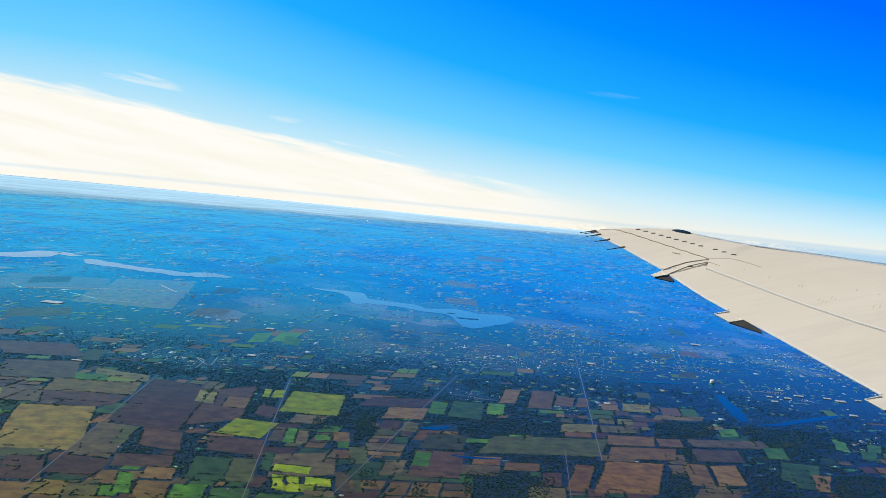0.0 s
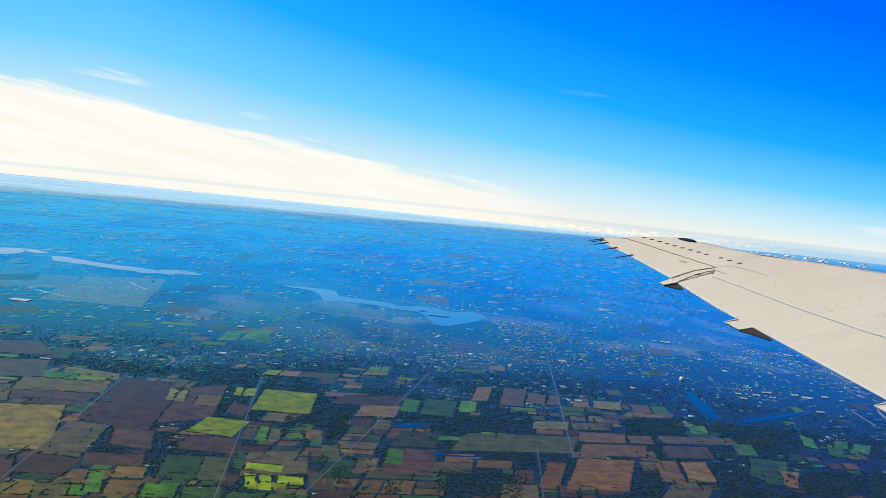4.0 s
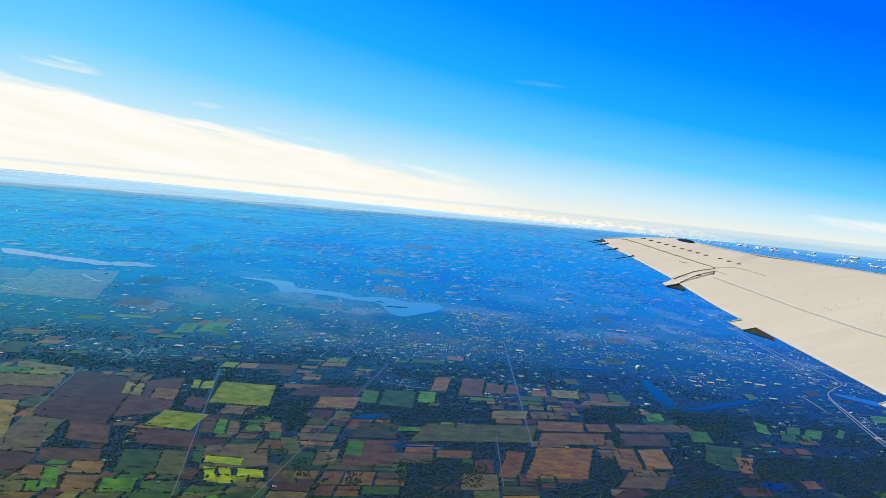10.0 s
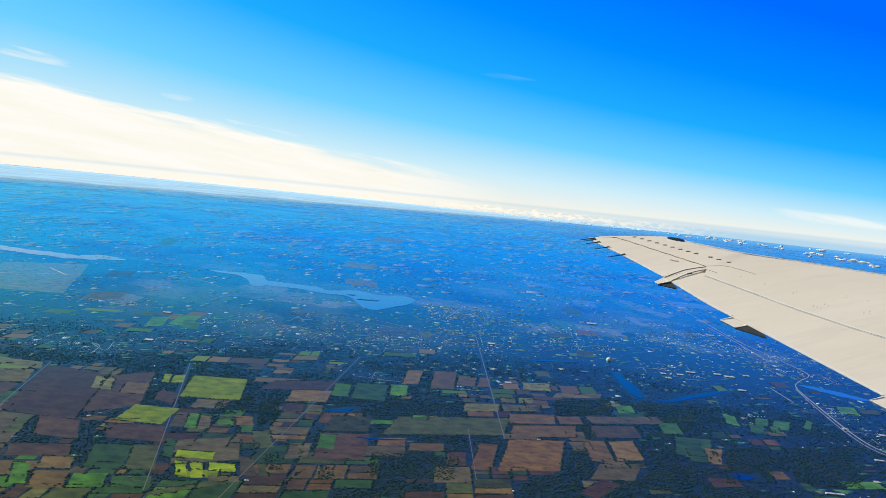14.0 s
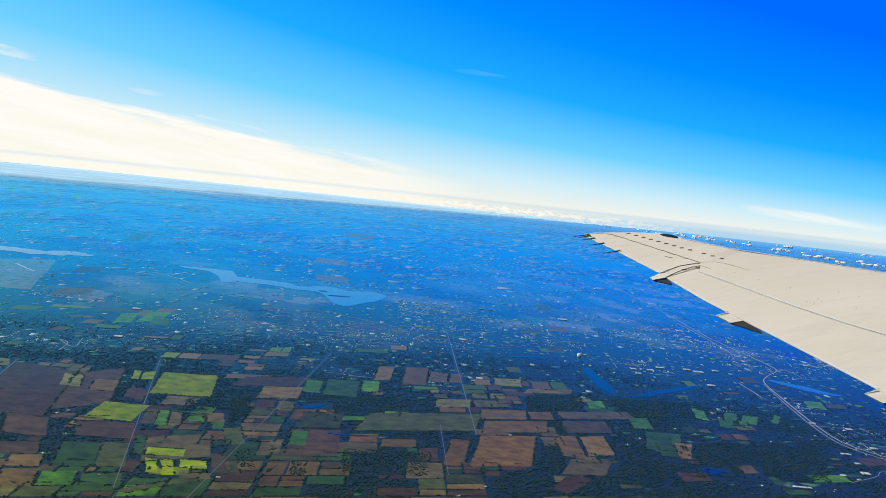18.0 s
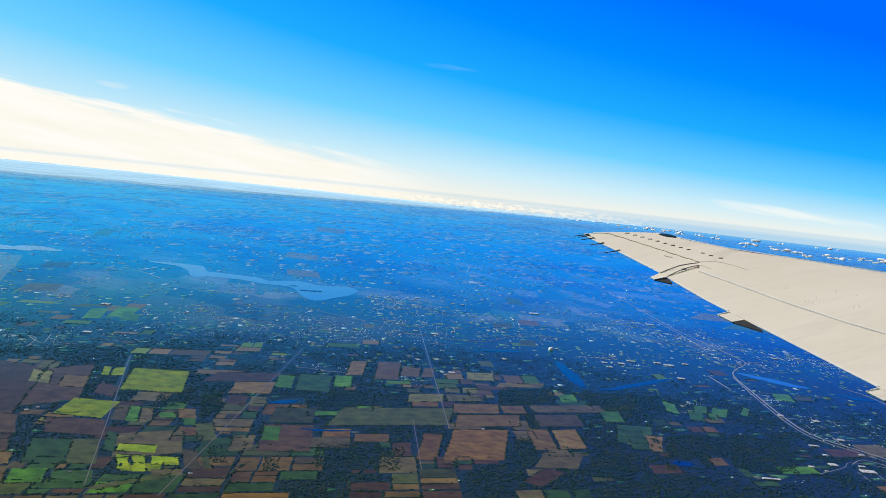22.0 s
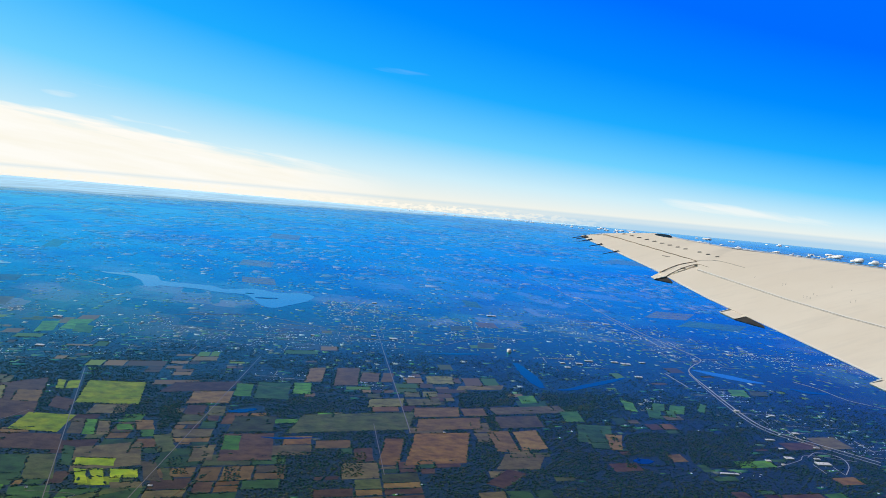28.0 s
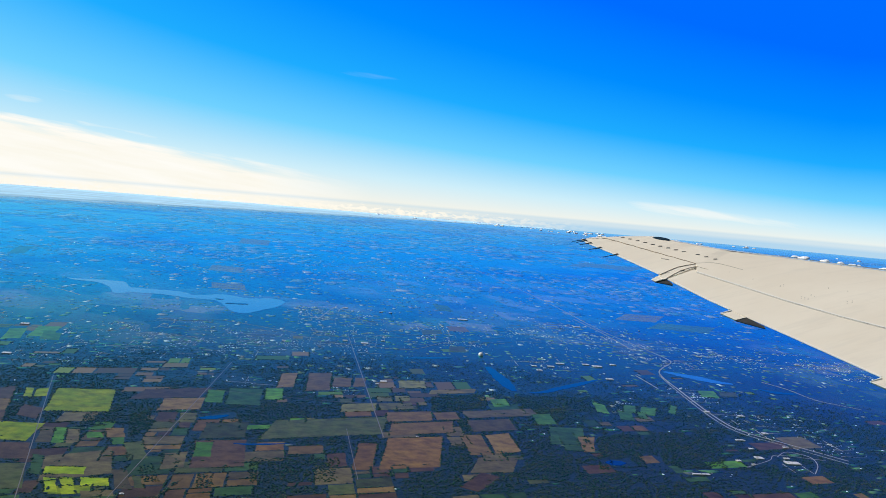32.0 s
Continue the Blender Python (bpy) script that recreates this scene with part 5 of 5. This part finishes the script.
VANE = simple("grey_vane_metal", (0.10, 0.095, 0.085, 1), (0.14, 0.13, 0.12, 1), 20.0, 0.5)
LENS = simple("tip_light_lens", (0.01, 0.03, 0.05, 1), (0.02, 0.05, 0.08, 1), 9.0, 0.12)


def lead(s):
    """The leading edge's chordwise place: a raked tip, then a straight taper."""
    if s < 2.545:
        return float(np.interp(s, (0, 0.03, 0.086, 0.177, 0.325, 0.518, 0.727, 1.014, 1.285, 1.772, 2.545), (0.01, 0.058, 0.125, 0.228, 0.391, 0.574, 0.655, 0.767, 0.885, 1.15, 1.555)))
    return 1.555 + 0.522 * (s - 2.545)


def trail(s):
    return float(np.interp(s, (0, 0.13, 0.5, 1.09, 1.35, 1.74, 2.7, 3.26, 6.2), (0.0, -0.012, 0.006, 0.004, -0.024, -0.05, -0.042, -0.04, -0.03)))


def seam_line(s):
    """Front edge of the aileron and of the flap."""
    return float(np.interp(s, (0.05, 0.18, 0.31, 0.65, 0.97, 1.235, 1.27, 1.335, 1.715, 2.3, 2.82, 3.133, 6.2), (0.075, 0.2, 0.238, 0.312, 0.383, 0.444, 0.40, 0.304, 0.369, 0.463, 0.577, 0.665, 1.56)))


wing = new("aircraft_wing", None)
wing.location = WING_O
tagged(wing, "cream-painted swept airliner wing with flaps and static wicks", "wing")
bpy.context.view_layer.update()


def wing_part(name, verts, faces, material, label="", parent=None, smooth=False):
    """Verts are (s, c, n) on the wing."""
    top = parent or wing
    base = WING_O
    ob = mesh_ob(name, [on_wing(*v) - base for v in verts], faces, material, top, label, smooth)
    return ob


def camber(v, chord):
    """How far the upper skin has curved down at a share of the chord."""
    return chord * 0.13 * max(0.0, v - 0.25) ** 2


def nose(s):
    """The front of the skin, past the camber."""
    return lead(s) + 0.165 * max(0.0, lead(s) - seam_line(s)) + 0.012


def rise(s, c):
    """The height of the upper skin at a place on it."""
    back = seam_line(s) + 0.004
    chord = max(nose(s) - back, 0.02)
    return -camber((c - back) / chord, chord)


def skin(name, s0, s1, front, back, lift=0.0, thick=0.09, steps=40, label="", rounded=True, lean0=0.0, lean1=0.0):
    """A stretch of the wing between two chordwise lines, closed below. The leans set its ends askew."""
    verts, faces = [], []
    across = 14
    for k in range(steps + 1):
        s = s0 + (s1 - s0) * k / steps
        f, b = front(s), back(s)
        chord = max(f - b, 0.02)
        lean = lean0 + (lean1 - lean0) * min(1.0, k / steps * (1 if lean1 else 3))
        row = []
        for j in range(across + 1):
            u = j / across
            c = b + chord * (1 - (1 - u) ** 1.6)
            v = (c - b) / chord
            fall = camber(v, chord) if rounded else 0
            row.append((s + lean * c, c, lift - fall))
        for j in range(across, -1, -1):
            u = j / across
            c = b + chord * (1 - (1 - u) ** 1.6)
            row.append((s + lean * c, c, lift - 0.006 - thick * min(1.0, chord) * (4 * u * (1 - u)) ** 0.6 - (0.06 * chord if rounded and u > 0.7 else 0)))
        verts += row
    m = 2 * (across + 1)
    for k in range(steps):
        for j in range(m):
            a, b2 = k * m + j, k * m + (j + 1) % m
            faces.append((a, b2, b2 + m, a + m))
    faces += [tuple(range(m - 1, -1, -1)), tuple(range(steps * m, steps * m + m))]
    return wing_part(name, verts, faces, PAINT, label)


skin("main_skin", 0.05, 6.2, nose, lambda s: seam_line(s) + 0.004, 0.0, 0.10, 240, "smooth cream upper skin")
skin("aileron", 0.0, 1.095, lambda s: min(lead(s), seam_line(s * 1.12)), trail, -0.004, 0.05, 60, "cream aileron panel", False, 0.0, 0.32)
skin("flap_end_rib", 1.108, 1.186, lambda s: 0.44, lambda s: trail(s) - 0.02, -0.003, 0.04, 6, "narrow cream rib between aileron and flap", False, 0.27, 0.22)
skin("flap", 1.198, 6.2, lambda s: seam_line(max(s, 1.335)) + 0.03, trail, -0.005, 0.06, 120, "cream flap panel below a bright hinge line", False, 0.26, 0.0)

BAY = [(1.13, 0.24), (1.62, 0.33), (1.66, 0.52), (1.20, 0.50)]
wing_part("flap_bay", [(a, c, -0.02) for a, c in BAY] + [(a, c, -0.05) for a, c in BAY], [(0, 1, 2, 3), (7, 6, 5, 4), (0, 4, 5, 1), (1, 5, 6, 2), (2, 6, 7, 3), (3, 7, 4, 0)], PAINT, "cream bay behind the flap corner")


def band(name, line, width, lift, material, label="", parent=None):
    """A thin strip along a line of (s, c) places: seams, edges, joints."""
    verts, faces = [], []
    pts = [np.array(p, float) for p in line]
    for k, p in enumerate(pts):
        q = pts[min(k + 1, len(pts) - 1)] - pts[max(k - 1, 0)]
        side = np.array([-q[1], q[0]]) / (np.hypot(*q) + 1e-9) * width / 2
        for v in (p + side, p - side):
            verts += [(v[0], v[1], lift), (v[0], v[1], lift - 0.006)]
    for k in range(len(pts) - 1):
        a, b = 4 * k, 4 * k + 4
        faces += [(a, b, b + 2, a + 2), (a, a + 1, b + 1, b), (a + 2, b + 2, b + 3, a + 3)]
    e = 4 * (len(pts) - 1)
    faces += [(0, 2, 3, 1), (e, e + 1, e + 3, e + 2)]
    return wing_part(name, verts, faces, material, label, parent)


band("aileron_seam", [(s, seam_line(s) + 0.004 * sin(s * 40)) for s in np.linspace(0.16, 1.235, 30)], 0.0055, 0.0015, SEAM_BROWN, "brown worn sealant seam")
band("hinge_lip", [(s, seam_line(s) + 0.009) for s in np.linspace(1.34, 6.2, 60)], 0.016, 0.002, EDGE, "bright hinge line lip")
# soft shade below the hinge lip, painted as a grey strip in the gap
GAP_SHADE = simple("grey_gap_shade", (0.56, 0.51, 0.44, 1), (0.62, 0.57, 0.50, 1), 9.0, 0.8)
band("hinge_shadow_gap", [(s, seam_line(s) - 0.006) for s in np.linspace(1.34, 6.2, 60)], 0.010, -0.0035, GAP_SHADE, "narrow gap before the flap, its shade painted grey")
for s0, s1 in ((0.03, 1.075), (1.3, 1.985), (2.37, 3.55), (3.93, 6.2)):
    band("trailing_edge", [(s, trail(s) + 0.008) for s in np.linspace(s0, s1, 24)], 0.022, -0.001, EDGE, "bright thin trailing edge")
band("rib_gap", [(1.097, 0.0), (1.112, 0.12), (1.137, 0.25), (1.185, 0.35), (1.237, 0.436)], 0.004, 0.002, SEAM_BROWN, "dark gap at the flap's outer end")
band("rib_gap", [(1.19, 0.0), (1.196, 0.12), (1.208, 0.229), (1.235, 0.32), (1.27, 0.397), (1.32, 0.41), (1.392, 0.424)], 0.0035, 0.002, SEAM_BROWN, "dark gap round the flap corner")
band("worn_latch", [(1.203, 0.205), (1.213, 0.225), (1.228, 0.245)], 0.012, 0.0035, SEAM, "dark chipped latch at the flap corner")
GREY_SEAM = simple("worn_grey_seam", (0.42, 0.38, 0.33, 1), (0.52, 0.47, 0.41, 1), 14.0, 0.7)
band("panel_seam", [(1.229, 0.447), (1.325, 0.559), (1.396, 0.603), (1.521, 0.64), (1.66, 0.672)], 0.006, 0.001, GREY_SEAM)
band("scuff_mark", [(0.90, 0.282), (0.945, 0.298), (0.975, 0.318)], 0.010, 0.0015, GREY_SEAM, "faint grey scuff mark")
# the edge's reflection of blue sky is put into its base colour
LEAD = simple("leading_edge_sky_glint", (0.62, 0.74, 0.88, 1), (0.54, 0.66, 0.82, 1), 4.0, 0.35, 0.15)
for s0 in np.arange(0.75, 6.1, 0.45):
    s1 = min(s0 + 0.448, 6.2)
    edge = [(s, nose(s) - d, rise(s, nose(s) - d) + 0.0015) for s in (s0, s1) for d in (0.004, 0.034)]
    wing_part("leading_edge", edge, [(1, 3, 2, 0)], LEAD, "metal leading edge with the sky's pale blue glint painted in")


def prism(name, outline, depth, material, label="", parent=None):
    """A solid from an outline of (s, c, n) places, thickened downwards."""
    m = len(outline)
    low = [(a, c + 0.008, n - depth) for a, c, n in outline]
    faces = [tuple(range(m)), tuple(range(2 * m - 1, m - 1, -1))] + [(k, k + m, (k + 1) % m + m, (k + 1) % m) for k in range(m)]
    return wing_part(name, list(outline) + low, faces, material, label, parent)


def fairing(s, blunt):
    """A flap track fairing: a pod under the flap whose end juts out behind the trailing edge."""
    if blunt:
        top = [(s, 0.03, -0.016), (s + 0.006, -0.045, -0.010), (s - 0.038, -0.162, -0.006), (s + 0.13, -0.157, -0.006), (s + 0.178, -0.036, -0.010), (s + 0.165, 0.03, -0.016)]
        pod_shade = [(s + 0.130, -0.160, -0.012), (s + 0.40, -0.056, -0.030), (s + 0.372, -0.040, -0.022), (s + 0.178, -0.036, -0.016)]
    else:
        top = [(s, 0.03, -0.010), (s - 0.005, -0.121, -0.004), (s + 0.047, -0.129, -0.005), (s + 0.10, 0.0, -0.008), (s + 0.11, 0.03, -0.010)]
        pod_shade = [(s + 0.047, -0.131, -0.011), (s + 0.20, -0.042, -0.026), (s + 0.19, -0.024, -0.020), (s + 0.10, -0.002, -0.015)]
    pod = prism("flap_track_fairing", top, 0.02, PAINT, "cream pointed flap track fairing")
    # near-black wedge stands in for the shade beneath the pod
    prism("fairing_well", pod_shade, 0.014, DARK, "dark wedge standing for the shade under the fairing", pod)
    rim = [(a, c) for a, c, _ in top[1:4]]
    band("fairing_rim", rim, 0.010, -0.001, EDGE, "bright fairing rim", pod)


for s, blunt in ((1.09, False), (1.998, True), (3.555, True)):
    fairing(s, blunt)

for root, tip in (((0.042, 0.026), (-0.034, -0.107)), ((0.069, 0.018), (0.013, -0.093)), ((0.137, 0.012), (0.074, -0.109)), ((0.285, 0.010), (0.218, -0.114)), ((0.508, 0.022), (0.434, -0.133))):
    a, e = on_wing(*root) - WING_O, on_wing(*tip) - WING_O
    way, long = (e - a).normalized(), (e - a).length
    bm = bmesh.new()
    bmesh.ops.create_cone(bm, cap_ends=True, segments=8, radius1=0.006, radius2=0.003, depth=long)
    bmesh.ops.transform(bm, matrix=Matrix.Translation((a + e) / 2) @ way.to_track_quat("Z", "Y").to_matrix().to_4x4(), verts=bm.verts)
    wick = part("static_wick", bm, DARK, wing, "thin dark static discharge wick")
    bm = bmesh.new()
    bmesh.ops.create_cone(bm, cap_ends=True, segments=8, radius1=0.010, radius2=0.006, depth=0.06)
    bmesh.ops.transform(bm, matrix=Matrix.Translation(a + way * 0.02) @ way.to_track_quat("Z", "Y").to_matrix().to_4x4(), verts=bm.verts)
    part("wick_base", bm, VANE, wick)

VANES = [(0.314 + 0.0849 * k, 0.353 + 0.0252 * k) for k in range(9)] + [(1.137, 0.605), (1.228, 0.628), (1.323, 0.662)]
for s, c in VANES:
    foot = [(s - 0.0125, c - 0.0195), (s + 0.0125, c + 0.0045), (s + 0.0145, c + 0.0165), (s - 0.0105, c - 0.0075)]
    verts = [(a, b, rise(s, c) - 0.01) for a, b in foot] + [(a, b, rise(s, c) + 0.006) for a, b in foot]
    wing_part("vortex_generator", verts, [(3, 2, 1, 0), (4, 5, 6, 7), (0, 1, 5, 4), (1, 2, 6, 5), (2, 3, 7, 6), (3, 0, 4, 7)], VANE, "small dark vane")

bm = bmesh.new()
bmesh.ops.create_uvsphere(bm, u_segments=20, v_segments=10, radius=1.0)
span = (on_wing(0.71, 0.668) - on_wing(0.539, 0.586)).normalized()
turn = Matrix((span, WING_N.cross(span), WING_N)).transposed().to_4x4()
bmesh.ops.transform(bm, matrix=Matrix.Translation(on_wing(0.628, 0.640, rise(0.628, 0.640) + 0.002) - WING_O) @ turn @ Matrix.Diagonal((0.10, 0.03, 0.015, 1)), verts=bm.verts)
part("navigation_light", bm, LENS, wing, "dark glass wing tip light", True)

for s, c, n in ((2.381, 0.603, 6), (2.426, 0.709, 3), (2.478, 0.951, 2), (2.747, 0.832, 2), (2.775, 0.877, 2), (2.639, 1.039, 1), (2.116, 0.65, 2), (2.131, 0.68, 2), (1.841, 0.579, 2), (1.587, 0.537, 1)):
    for k in range(n):
        u, v = s + 0.03 * (k // 2) - 0.012 * (k % 2), c + 0.024 * (k % 2) + 0.012 * (k // 2)
        ring = [(u + 0.0045 * cos(a), v + 0.0055 * sin(a)) for a in np.linspace(0, 2 * pi, 7)[:-1]]
        verts = [(a, b, rise(u, v) + 0.0015) for a, b in ring] + [(a, b, rise(u, v) - 0.01) for a, b in ring]
        wing_part("fastener", verts, [tuple(range(6))] + [(j, j + 6, (j + 1) % 6 + 6, (j + 1) % 6) for j in range(6)], GREY_SEAM)
